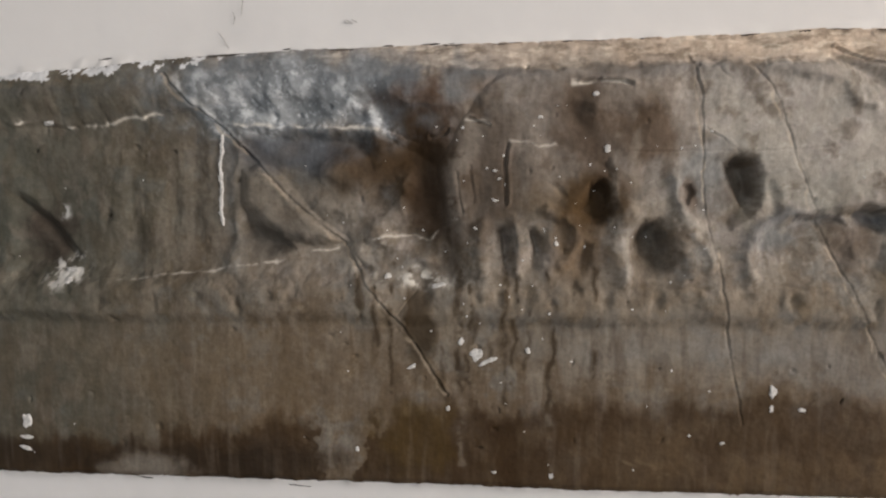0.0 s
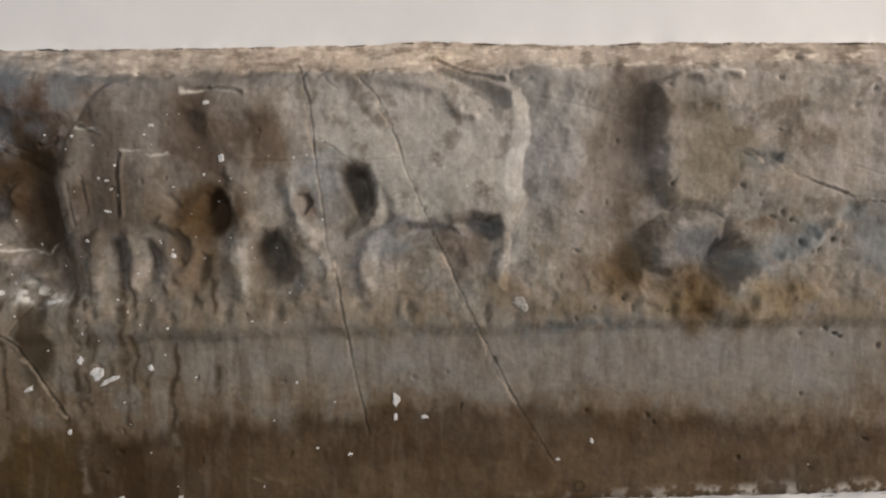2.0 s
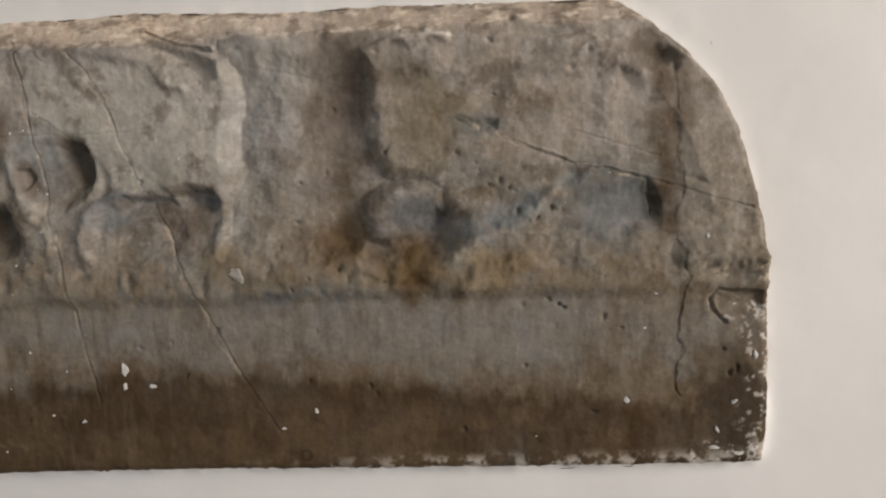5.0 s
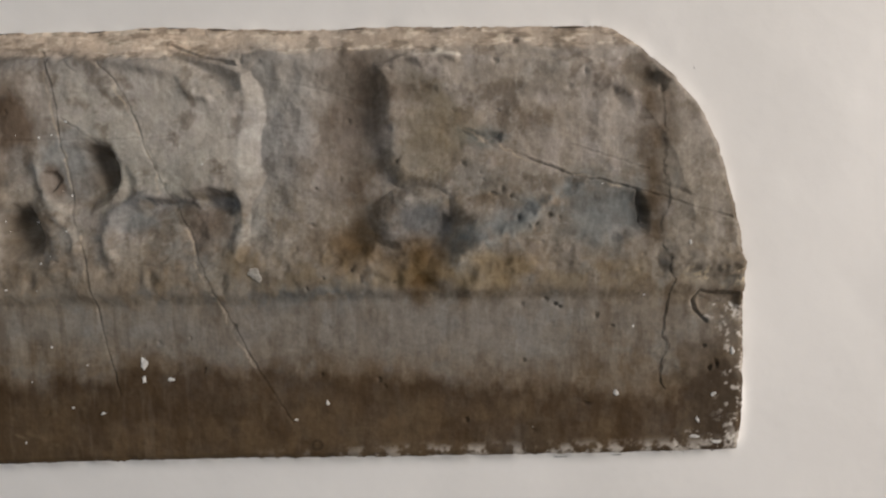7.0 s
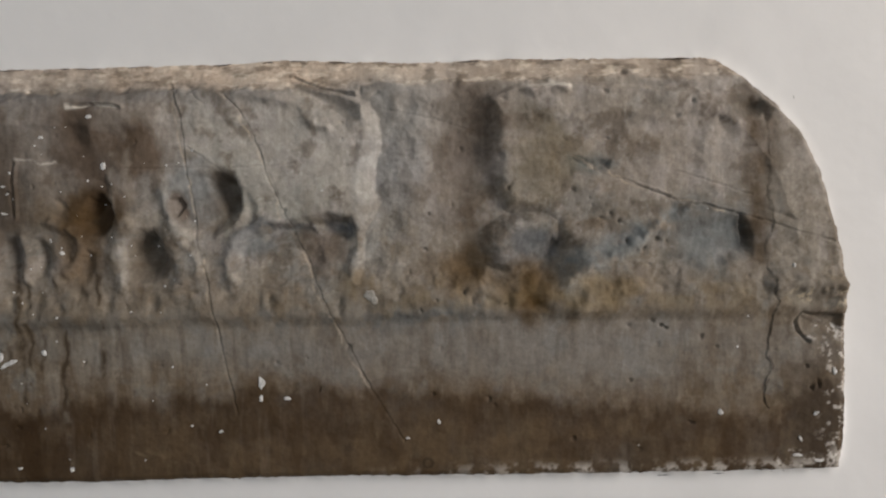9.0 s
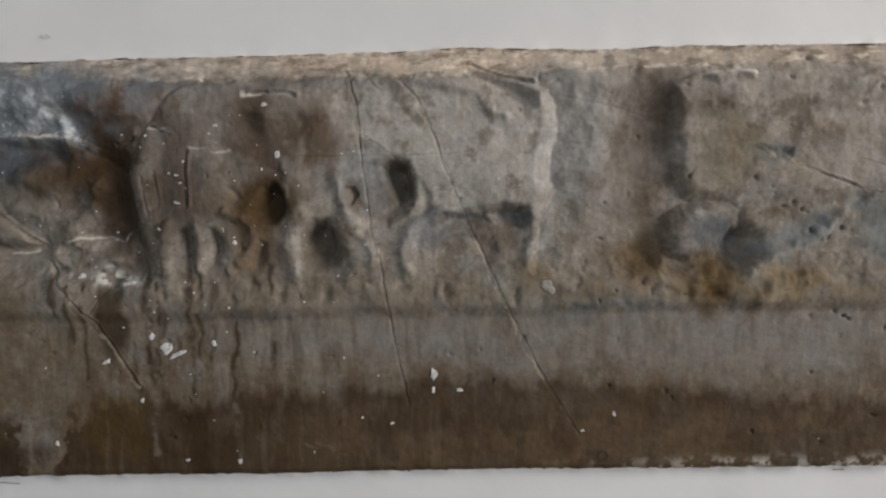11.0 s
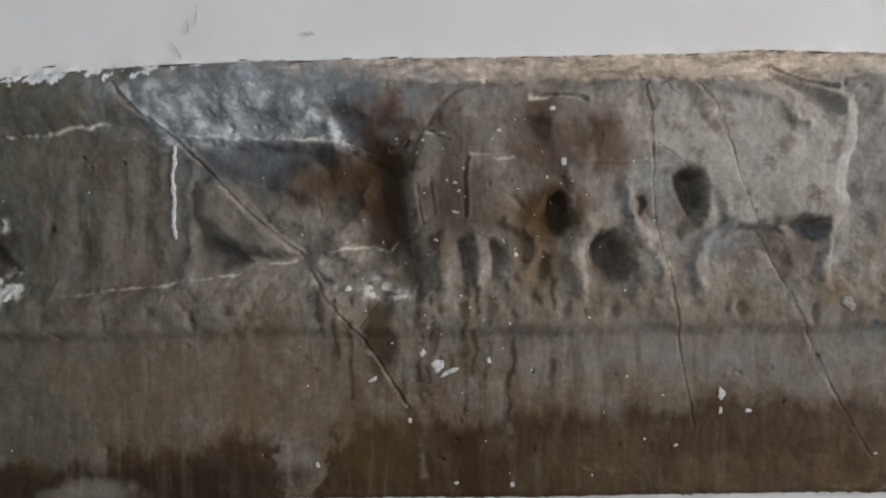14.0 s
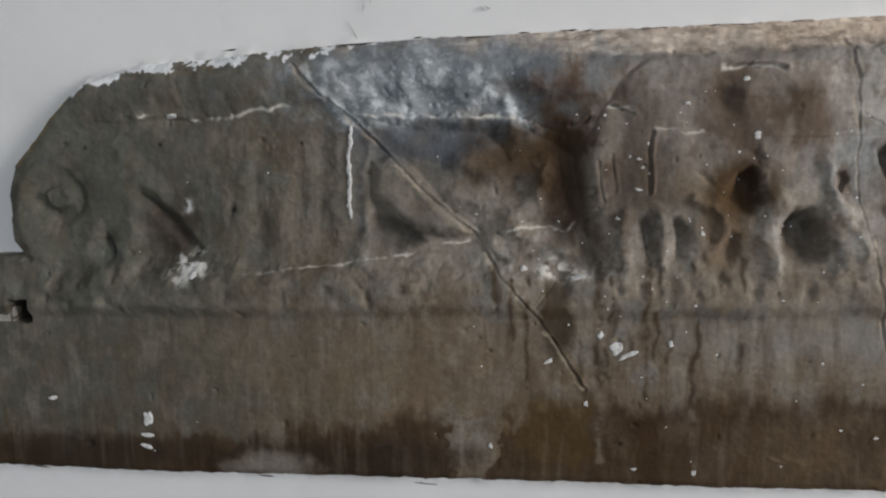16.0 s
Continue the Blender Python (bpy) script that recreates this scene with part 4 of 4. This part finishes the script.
lay_tone(0.45 * smear(0.013, 148, (-0.3595, 1.6314), (-0.3618, 1.5624), (-0.3632, 1.478)), (0.33, 0.32, 0.30))
# highlights along the raised rims, painted in as pale smears
lay_tone(0.35 * smear(0.012, 149, (0.4527, 1.6839), (0.4633, 1.6487), (0.4506, 1.5855), (0.4363, 1.4786)), (0.40, 0.39, 0.37))
lay_tone(0.35 * smear(0.010, 150, (0.1892, 1.58), (0.1957, 1.5477), (0.213, 1.5115), (0.228, 1.4606)), (0.40, 0.39, 0.37))
lay_tone(0.45 * smear(0.007, 151, (0.1343, 1.5345), (0.1235, 1.5059), (0.1298, 1.4695)), (0.36, 0.35, 0.33))
lay_tone(0.40 * smear(0.008, 152, (0.303, 1.5278), (0.2848, 1.5102), (0.2787, 1.4814)), (0.34, 0.33, 0.32))
lay_tone(0.40 * smear(0.018, 153, (-0.1762, 1.4801), (-0.1356, 1.4695), (-0.0886, 1.4623)), (0.33, 0.31, 0.28))
lay_tone(0.55 * smear(0.016, 154, (0.1034, 1.7232), (0.0028, 1.7044), (-0.0454, 1.6631), (-0.0704, 1.596), (-0.0713, 1.5384)), (0.32, 0.295, 0.265))
lay_tone(0.45 * smear(0.012, 155, (0.7577, 1.507), (0.7325, 1.4756), (0.7107, 1.4474)), (0.31, 0.31, 0.30))
lay_tone(0.35 * patch((0.5102, 1.6887), 0.07, 0.035, 0.7, 156), (0.34, 0.32, 0.29))
for wide, k, run in ((0.0022, 0.9, ((-0.6824, 1.6653), (-0.6093, 1.6636), (-0.5567, 1.6598), (-0.4968, 1.6661), (-0.4199, 1.6779))), (0.0018, 0.6, ((-0.5838, 1.4597), (-0.4621, 1.4649), (-0.3591, 1.4722), (-0.2241, 1.4992))),
                     (0.0022, 0.7, ((-0.3529, 1.6599), (-0.3108, 1.6571), (-0.2215, 1.6507), (-0.1644, 1.6422))), (0.002, 0.6, ((-0.1725, 1.5124), (-0.1085, 1.5136), (-0.0688, 1.5366))), (0.002, 0.5, ((-0.0047, 1.626), (0.0458, 1.6232))),
                     (0.0025, 0.7, ((0.0694, 1.6955), (0.1304, 1.6917))), (0.002, 0.6, ((-0.0564, 1.6563), (-0.0279, 1.6479))), (0.0025, 0.6, ((0.6632, 1.7059), (0.6875, 1.7088), (0.715, 1.7028)))):
    lay_tone(k * smear(wide, 161, *run), (0.48, 0.46, 0.42))
# lit and shaded lips of the cracks, painted along each run
for wide, run in ((0.0017, ((-0.4396, 1.7216), (-0.4088, 1.6843), (-0.3638, 1.6486), (-0.3126, 1.5958), (-0.275, 1.5572), (-0.2184, 1.5081), (-0.1868, 1.4559), (-0.1462, 1.4105), (-0.0853, 1.3162))), (0.0013, ((0.2013, 1.7209), (0.2126, 1.6822), (0.2171, 1.6151), (0.2199, 1.5723), (0.2261, 1.5184), (0.241, 1.4604), (0.2487, 1.4019), (0.2594, 1.3429))),
                  (0.0013, ((0.2663, 1.7125), (0.2906, 1.684), (0.3017, 1.6627), (0.3161, 1.6201), (0.3453, 1.542), (0.3776, 1.4688), (0.3989, 1.4192), (0.4491, 1.3181))), (0.0013, ((0.7135, 1.6147), (0.7727, 1.5928), (0.8425, 1.5671), (0.9127, 1.5427)))):
    lay_tone(0.55 * smear(wide, 162, *[(x - 0.002, z - 0.001) for x, z in run]), (0.40, 0.35, 0.29))
    lay_tone(0.15 * smear(wide, 163, *[(x + 0.0012, z + 0.0008) for x, z in run]), (0.10, 0.08, 0.06))
# wall paint lapped over the edges
lap = grit(X, Z, 0.014, 171)
left = (1 - smooth(X, -0.42, -0.30)) * smooth(X, -0.80, -0.68) * smooth(Z, 1.64, 1.68)
lay_tone((lap > 0.42) * smooth(0.020 * lap * left - np.maximum(edge, 0), -0.001, 0.002), (0.66, 0.66, 0.65))
lay_tone(0.65 * smooth(grit(X, Z, 0.016, 172), 0.45, 0.8) * (1 - smooth(edge, 0.006, 0.026)) * (Z < 1.25) * smooth(X, 0.35, 0.75), (0.48, 0.46, 0.43))
lay_tone(0.45 * smooth(grit(X, Z, 0.007, 173), 0.76, 0.90) * (1 - smooth(edge, 0.015, 0.05)) * (X > 0.98) * (Z < 1.40), (0.62, 0.60, 0.57))
lay_tone(0.7 * smooth(grit(X, Z, 0.010, 174), 0.55, 0.75) * smooth(X, 0.97, 1.02) * np.exp(-((JZ - 1.432) / 0.010) ** 2), (0.44, 0.39, 0.31))
lay_tone(0.7 * smooth(grit(X, Z, 0.010, 175), 0.5, 0.75) * patch((1.039, 1.385), 0.03, 0.012, 0.5, 176), (0.55, 0.54, 0.52))
lay_tone(0.55 * patch((-0.4739, 1.207), 0.045, 0.018, 0.5, 177), (0.30, 0.28, 0.25))
lay_tone(0.45 * patch((-0.5359, 1.2073), 0.03, 0.012, 0.5, 178), (0.28, 0.26, 0.23))
lay_tone(0.75 * smooth(grit(X, Z, 0.012, 179), 0.4, 0.7) * patch((-0.5948, 1.4686), 0.024, 0.020, 0.5, 180), (0.50, 0.49, 0.47))
lay_tone(0.75 * smooth(grit(X, Z, 0.012, 181), 0.4, 0.7) * patch((-0.5997, 1.5511), 0.010, 0.010, 0.5, 182), (0.46, 0.46, 0.45))
lay_tone(0.70 * smooth(grit(X, Z, 0.012, 183), 0.45, 0.7) * patch((-0.1221, 1.4611), 0.045, 0.012, 0.6, 184), (0.50, 0.49, 0.46))
lay_tone(0.6 * smooth(0.012 - np.abs(edge), 0.0, 0.012) * (X < -0.7) * (Z > 1.55) * smooth(grit(X, Z, 0.03, 185), 0.4, 0.7), (0.33, 0.24, 0.13))
# clamp hole coloured near black to paint in its deep shade
lay_tone(hole, (0.02, 0.018, 0.015))
# the stone is darker than its lime and paint
light = TINT.mean(axis=2, keepdims=True)
TINT *= (0.70 + 0.30 * smooth(light, 0.20, 0.45)) * (light / 0.20) ** 0.45
light = TINT.mean(axis=2, keepdims=True)
TINT = np.clip(light + 1.5 * (TINT - light), 0.006, 0.70)

# ---- the carved stone, in its parts ----
stone = tagged(new("stone_relief"), "long weathered grey carved stone slab set in a wall", "stone relief")
stone.location = (0.0, FACE, 1.20)


def level_at(x, z):
    i, j = int(round((x - X[0, 0]) / STEP)), int(round((z - Z[0, 0]) / STEP))
    return H[min(max(i, 0), X.shape[0] - 1), min(max(j, 0), X.shape[1] - 1)]


def slab_piece(name, keep, label):
    """One piece of the slab: the faces whose first corner is in keep."""
    ids = np.arange(X.size).reshape(X.shape)
    a, b, c, d = ids[:-1, :-1], ids[1:, :-1], ids[1:, 1:], ids[:-1, 1:]
    ok = keep[:-1, :-1] & (edge[:-1, :-1] > -0.012)
    quads = np.stack([a[ok], b[ok], c[ok], d[ok]], axis=1)
    used, back = np.unique(quads, return_inverse=True)
    verts = np.stack([X.ravel()[used], -H.ravel()[used], Z.ravel()[used] - 1.20], axis=1)
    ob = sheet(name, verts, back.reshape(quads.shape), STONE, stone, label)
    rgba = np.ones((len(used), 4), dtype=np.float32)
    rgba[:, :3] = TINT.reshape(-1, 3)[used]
    layer = ob.data.color_attributes.new("stone_tint", "FLOAT_COLOR", "POINT")
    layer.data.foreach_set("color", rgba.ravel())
    layer = ob.data.attributes.new("damp", "FLOAT", "POINT")
    layer.data.foreach_set("value", DAMP.ravel()[used].astype(np.float32))
    return ob


end_side = X > joint_x[None, :]
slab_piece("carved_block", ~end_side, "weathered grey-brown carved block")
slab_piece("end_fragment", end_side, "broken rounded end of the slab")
back = bmesh.new()
box(back, (-0.90, 0.080, 0.02), (1.04, 0.15, 0.48))
part("stone_core", back, STONE, stone)

# ---- room ----
def wall_sheet():
    """The plastered wall: uneven by hand, drawn up to the stone with a ragged lip."""
    step = 0.004
    gx, gz = np.meshgrid(np.arange(-1.30, 1.461, step), np.arange(0.95, 2.051, step), indexing="ij")
    d = line(gx, gz, OUTLINE, True)[0] * np.where(inside(gx, gz, OUTLINE), -1, 1)
    lift = 0.004 * (grit(gx, gz, 0.5, 201) - 0.5) + 0.0012 * (grit(gx, gz, 0.09, 202) - 0.5)
    lip = np.exp(-(np.maximum(d, 0) / 0.012) ** 2)
    below = 1 - smooth(gz, 1.25, 1.30)
    lift += lip * (0.004 + 0.012 * below) * (0.2 + 0.9 * grit(gx, gz, 0.03, 203))
    topleft = (1 - smooth(gx, -0.45, -0.30)) * smooth(gz, 1.62, 1.68)
    lift += 0.010 * topleft * lip * grit(gx, gz, 0.04, 204)
    fade = smooth(np.minimum.reduce([gx + 1.30, 1.46 - gx, gz - 0.95, 2.05 - gz]), 0.0, 0.1)
    lift *= fade
    ids = np.arange(gx.size).reshape(gx.shape)
    a, b, c, e = ids[:-1, :-1], ids[1:, :-1], ids[1:, 1:], ids[:-1, 1:]
    ok = d[:-1, :-1] > -0.03
    quads = np.stack([a[ok], b[ok], c[ok], e[ok]], axis=1)
    used, back = np.unique(quads, return_inverse=True)
    verts = np.stack([gx.ravel(), WALL - lift.ravel(), gz.ravel()], axis=1)[used]
    return verts, back.reshape(quads.shape)


wall_north = sheet("wall_north", *wall_sheet(), PLASTER)
tagged(wall_north, "white painted plaster wall with hairline cracks", "wall", kind="structure")
surround = bmesh.new()
for lo, hi in (((-3.0, WALL, 0.0), (-1.30, WALL + 0.3, 3.6)), ((1.46, WALL, 0.0), (5.5, WALL + 0.3, 3.6)), ((-1.30, WALL, 0.0), (1.46, WALL + 0.3, 0.95)), ((-1.30, WALL, 2.05), (1.46, WALL + 0.3, 3.6)), ((-1.30, WALL + 0.16, 0.95), (1.46, WALL + 0.3, 2.05))):
    box(surround, lo, hi)
part("wall_body", surround, PLASTER, wall_north)


def plain(name, boxes, mat, label, category):
    bm = bmesh.new()
    for lo, hi in boxes:
        box(bm, lo, hi)
    return tagged(part(name, bm, mat), label, category, kind="structure")


# unseen room around the wall, toned dark to cut bounced light
plain("floor", [((-3.0, -3.0, -0.1), (5.5, WALL + 0.3, 0.0))], FLOOR, "unseen dark grey screed floor", "floor")
plain("ceiling", [((-3.0, -3.0, 3.6), (5.5, WALL + 0.3, 3.7))], DULL_PLASTER, "unseen dull grey plastered ceiling", "ceiling")
plain("wall_west", [((-3.2, -3.0, 0.0), (-3.0, WALL, 3.6))], DULL_PLASTER, "unseen dull grey plastered side wall", "wall")
plain("wall_east", [((5.5, -3.0, 0.0), (5.7, -2.9, 3.6)), ((5.5, -0.5, 0.0), (5.7, WALL, 3.6)), ((5.5, -2.9, 0.0), (5.7, -0.5, 1.25)), ((5.5, -2.9, 3.45), (5.7, -0.5, 3.6))], DULL_PLASTER, "unseen dull grey plastered wall with an added window opening", "wall")
plain("wall_south", [((-3.0, -3.2, 0.0), (-1.55, -3.0, 3.6)), ((0.35, -3.2, 0.0), (5.5, -3.0, 3.6)), ((-1.55, -3.2, 0.0), (0.35, -3.0, 1.15)), ((-1.55, -3.2, 2.65), (0.35, -3.0, 3.6))], DULL_PLASTER, "unseen dull grey plastered wall with an added window opening", "wall")

# ---- paint and chips on the stone ----
def splash(name, at, rx, rz, turn, seed, mat=None, label="white paint splash"):
    """A thin lump of dried paint with a ragged rim that lies on the stone."""
    rnd = random.Random(seed)
    bm = bmesh.new()
    c, s = math.cos(radians(turn)), math.sin(radians(turn))
    rings = []
    count = 18
    wob = [rnd.choice((0.45, 0.7, 0.95, 1.1, 1.35)) * rnd.uniform(0.85, 1.1) for k in range(count)]
    wob = [0.25 * wob[k - 1] + 0.5 * wob[k] + 0.25 * wob[(k + 1) % count] for k in range(count)]
    for f, lift in ((0.55, 0.0014), (0.85, 0.0011), (1.0, -0.0004)):
        ring = []
        for k in range(count):
            a = 2 * math.pi * k / count
            u, v = rx * f * wob[k] * math.cos(a), rz * f * wob[k] * math.sin(a)
            x, z = at[0] + u * c - v * s, at[1] + u * s + v * c
            ring.append(bm.verts.new((x, -level_at(x, z) - lift, z - 1.20)))
        rings.append(ring)
    mid = bm.verts.new((at[0], -level_at(*at) - 0.0016, at[1] - 1.20))
    for k in range(count):
        n = (k + 1) % count
        bm.faces.new((mid, rings[0][k], rings[0][n]))
        for p, q in zip(rings, rings[1:]):
            bm.faces.new((p[k], q[k], q[n], p[n]))
    bmesh.ops.recalc_face_normals(bm, faces=bm.faces)
    return part(name, bm, mat or LIME, stone, label)


def strip(name, pts, wide, lift, seed, mat, parent, depth, label=""):
    """A narrow ragged run of paint, or a chip, along a line; depth(x, z) is the surface it lies on."""
    rnd = random.Random(seed)
    bm = bmesh.new()
    rows = []
    for (ax, az), (bx, bz) in zip(pts, pts[1:]):
        n = max(2, int(math.hypot(bx - ax, bz - az) / 0.004))
        for k in range(n):
            rows.append((ax + (bx - ax) * k / n, az + (bz - az) * k / n, bx - ax, bz - az))
    rows.append((*pts[-1], pts[-1][0] - pts[-2][0], pts[-1][1] - pts[-2][1]))
    last = None
    for k, (x, z, dx, dz) in enumerate(rows):
        r = math.hypot(dx, dz)
        nx, nz = -dz / r, dx / r
        x, z = x + rnd.uniform(-0.15, 0.15) * wide, z + rnd.uniform(-0.15, 0.15) * wide
        half = 0.5 * wide * rnd.uniform(0.45, 1.15) * (0.4 if k in (0, len(rows) - 1) else 1)
        ring = [bm.verts.new((x + nx * half * f, depth(x + nx * half * f, z + nz * half * f) - up, z + nz * half * f)) for f, up in ((-1, -0.0003), (-0.5, lift), (0.5, lift), (1, -0.0003))]
        if last:
            for a, b, c, d in zip(last, last[1:], ring[1:], ring):
                bm.faces.new((a, b, c, d))
        last = ring
    bmesh.ops.recalc_face_normals(bm, faces=bm.faces)
    return part(name, bm, mat, parent, label)


def on_stone(x, z):
    return -level_at(x, z + 1.20)


def drop(p):
    return (p[0], p[1] - 1.20)


strip("paint_drip", [drop(p) for p in ((-0.3704, 1.6441), (-0.3754, 1.6043), (-0.3745, 1.5696), (-0.3761, 1.5452), (-0.3745, 1.5276))], 0.007, 0.0022, 1, LIME, stone, on_stone, "long white paint drip")
def splashes(rows, seed):
    for k, (at, rx, rz, turn) in enumerate(rows):
        splash("paint_splash", at, rx, rz, turn, seed + k)


splashes((
    ((-0.0471, 1.3672), 0.0085, 0.0085, 0),
    ((-0.0338, 1.359), 0.012, 0.004, 25),
    ((-0.0665, 1.3838), 0.0035, 0.005, 0),
    ((0.108, 1.6168), 0.005, 0.006, 0),
    ((-0.1295, 1.3509), 0.007, 0.003, 25),
    ((-0.084, 1.2978), 0.003, 0.004, 0),
    ((0.0154, 1.3733), 0.003, 0.004, 0),
    ((-0.6576, 1.266), 0.008, 0.013, 0),
    ((-0.6591, 1.2442), 0.011, 0.003, -10),
    ((-0.6601, 1.2285), 0.010, 0.003, -8),
    ((-0.7922, 1.2929), 0.006, 0.003, 0),
    ((0.0303, 1.6564), 0.0035, 0.003, 0),
    ((0.0942, 1.6813), 0.006, 0.003, 10),
), 300)
splashes((
    ((-0.0236, 1.594), 0.0035, 0.002, 0),
    ((-0.0184, 1.5846), 0.003, 0.0022, 0),
    ((-0.0234, 1.5584), 0.005, 0.002, -15),
    ((-0.0478, 1.5255), 0.003, 0.0025, 0),
    ((0.049, 1.5056), 0.003, 0.0035, 0),
    ((-0.0262, 1.2164), 0.004, 0.003, 0),
    ((0.0444, 1.2145), 0.003, 0.004, 0),
    ((-0.2015, 1.2415), 0.0025, 0.004, 0),
    ((-0.1587, 1.4655), 0.005, 0.0035, 0),
    ((-0.094, 1.4541), 0.010, 0.003, 12),
    ((0.3026, 1.3075), 0.003, 0.005, 0),
    ((0.3368, 1.3071), 0.0045, 0.0028, 0),
    ((0.2473, 1.2643), 0.003, 0.002, 0),
), 313)
splashes((
    ((0.5369, 1.2735), 0.003, 0.004, 30),
    ((0.9966, 1.4727), 0.0025, 0.004, 20),
    ((1.032, 1.2758), 0.004, 0.003, 40),
    ((1.054, 1.3322), 0.0035, 0.005, 0),
    ((1.012, 1.2426), 0.002, 0.004, 20),
    ((1.009, 1.2201), 0.006, 0.002, 0),
    ((1.037, 1.2121), 0.006, 0.002, 0),
    ((0.4959, 1.251), 0.003, 0.002, 0),
    ((-0.7864, 1.1913), 0.003, 0.003, 0),
    ((0.9071, 1.2795), 0.004, 0.005, 0),
    ((-0.5861, 1.4722), 0.010, 0.003, 0),
    ((-0.5838, 1.4597), 0.008, 0.004, -20),
    ((-0.6093, 1.665), 0.010, 0.003, 0),
), 326)
splash("paint_splash", (0.3028, 1.3275), 0.0055, 0.012, 0, 392, LIME, "worn translucent white paint splash")
splash("pale_inclusion", (0.4491, 1.4423), 0.007, 0.008, 0, 390, MORTAR, "buff shell inclusion")
splash("pale_inclusion", (0.4549, 1.44), 0.006, 0.008, 0, 391, MORTAR, "buff shell inclusion")

specks = bmesh.new()
rnd = random.Random(77)
for k in range(100):
    x, z = rnd.uniform(-0.85, 1.04), rnd.uniform(1.21, 1.70)
    if k < 80:
        x, z = rnd.gauss(0.0, 0.14), rnd.gauss(1.52, 0.11)
    if not (-0.8 < x < 1.04 and 1.205 < z < 1.69):
        continue
    r = rnd.uniform(0.0007, 0.0017)
    bmesh.ops.create_icosphere(specks, subdivisions=1, radius=r, matrix=Matrix.LocRotScale((x, -level_at(x, z), z - 1.20), None, (rnd.uniform(0.8, 1.5), 0.6, rnd.uniform(0.7, 1.4))))
tagged(part("paint_specks", specks, LIME, stone, "scattered white paint specks"), kind="stuff")

plug = bmesh.new()
at = (-0.8561, 1.4116)
box(plug, (at[0] - 0.016, -0.001, at[1] - 1.2165), (at[0] + 0.013, 0.02, at[1] - 1.1845))
bmesh.ops.bevel(plug, geom=list(plug.edges), offset=0.003, segments=2, affect="EDGES")
part("clamp_plug", plug, MORTAR, stone, "pale mortar plug of a clamp hole")

# ---- cracks and chips of the wall ----
def on_wall(x, z):
    return WALL - 0.0008


for k, (wide, run) in enumerate((
        (0.0010, ((-0.376, 1.7749), (-0.369, 1.7663), (-0.3609, 1.7508))), (0.0008, ((-0.3549, 1.7998), (-0.353, 1.7915), (-0.3554, 1.7835))), (0.0013, ((-0.2111, 1.7827), (-0.2043, 1.7791))), (0.0008, ((-0.3402, 1.8206), (-0.3448, 1.7933))),
        (0.0018, ((-0.3678, 1.8313), (-0.3547, 1.8267), (-0.3426, 1.8293))), (0.0010, ((-0.2024, 1.7848), (-0.1952, 1.7803))), (0.0008, ((-0.2088, 1.7848), (-0.2006, 1.7785))), (0.0009, ((1.01, 1.6915), (1.012, 1.6886))))):
    strip("hairline_crack", run, wide, 0.0003, 500 + k, CRACK, wall_north, on_wall, "hairline crack in the paint")


def on_lip(x, z):
    return WALL - 0.0035


# dark strips stand for the shade in the gaps along the stone
for k, (wide, run) in enumerate((
        (0.0028, ((-0.2906, 1.7499), (-0.2794, 1.7504))), (0.0019, ((-0.1625, 1.7498), (-0.1491, 1.7503))), (0.0019, ((-0.1151, 1.7495), (-0.0913, 1.7504))), (0.0015, ((-0.0803, 1.7494), (-0.0736, 1.7499))), 
        (0.0019, ((-0.8526, 1.1845), (-0.8248, 1.1829))), (0.0019, ((-0.5171, 1.1817), (-0.4964, 1.1808))), (0.0015, ((-0.3029, 1.1789), (-0.2728, 1.1769))), (0.0011, ((0.4347, 1.7423), (0.4596, 1.739))),
        (0.0019, ((-0.5386, 1.7449), (-0.5195, 1.7469))), (0.0019, ((0.4941, 1.1908), (0.5541, 1.1924))), (0.0014, ((0.8316, 1.1846), (0.9221, 1.1869))), (0.0015, ((0.9824, 1.189), (1.044, 1.1902))))):
    strip("joint_gap", run, wide, 0.0004, 540 + k, CREVICE, wall_north, on_lip, "dark strip marking a gap along the stone")


def edge_at(x, upper):
    """The outline's height over x."""
    found = []
    for (ax, az), (bx, bz) in zip(OUTLINE, OUTLINE[1:] + OUTLINE[:1]):
        if min(ax, bx) <= x < max(ax, bx):
            found.append(az + (bz - az) * (x - ax) / (bx - ax))
    return max(found) if upper else min(found)


# more dark strips for gap shade, scattered along both edges
gaps = random.Random(12)
for upper, count in ((True, 18), (False, 34)):
    for k in range(count):
        x = gaps.uniform(-0.62 if upper else -0.85, 0.85 if upper else 1.02)
        long = gaps.uniform(0.006, 0.040)
        off = 0.0008 if upper else -0.0010
        run = [(x + long * f, edge_at(x + long * f, upper) + off + gaps.uniform(-0.0007, 0.0007)) for f in (0.0, 0.35, 0.7, 1.0)]
        strip("joint_gap", run, gaps.uniform(0.0008, 0.0017), 0.0004, 600 + k, CREVICE, wall_north, lambda x, z: FACE + 0.007, "dark strip marking a gap along the stone")
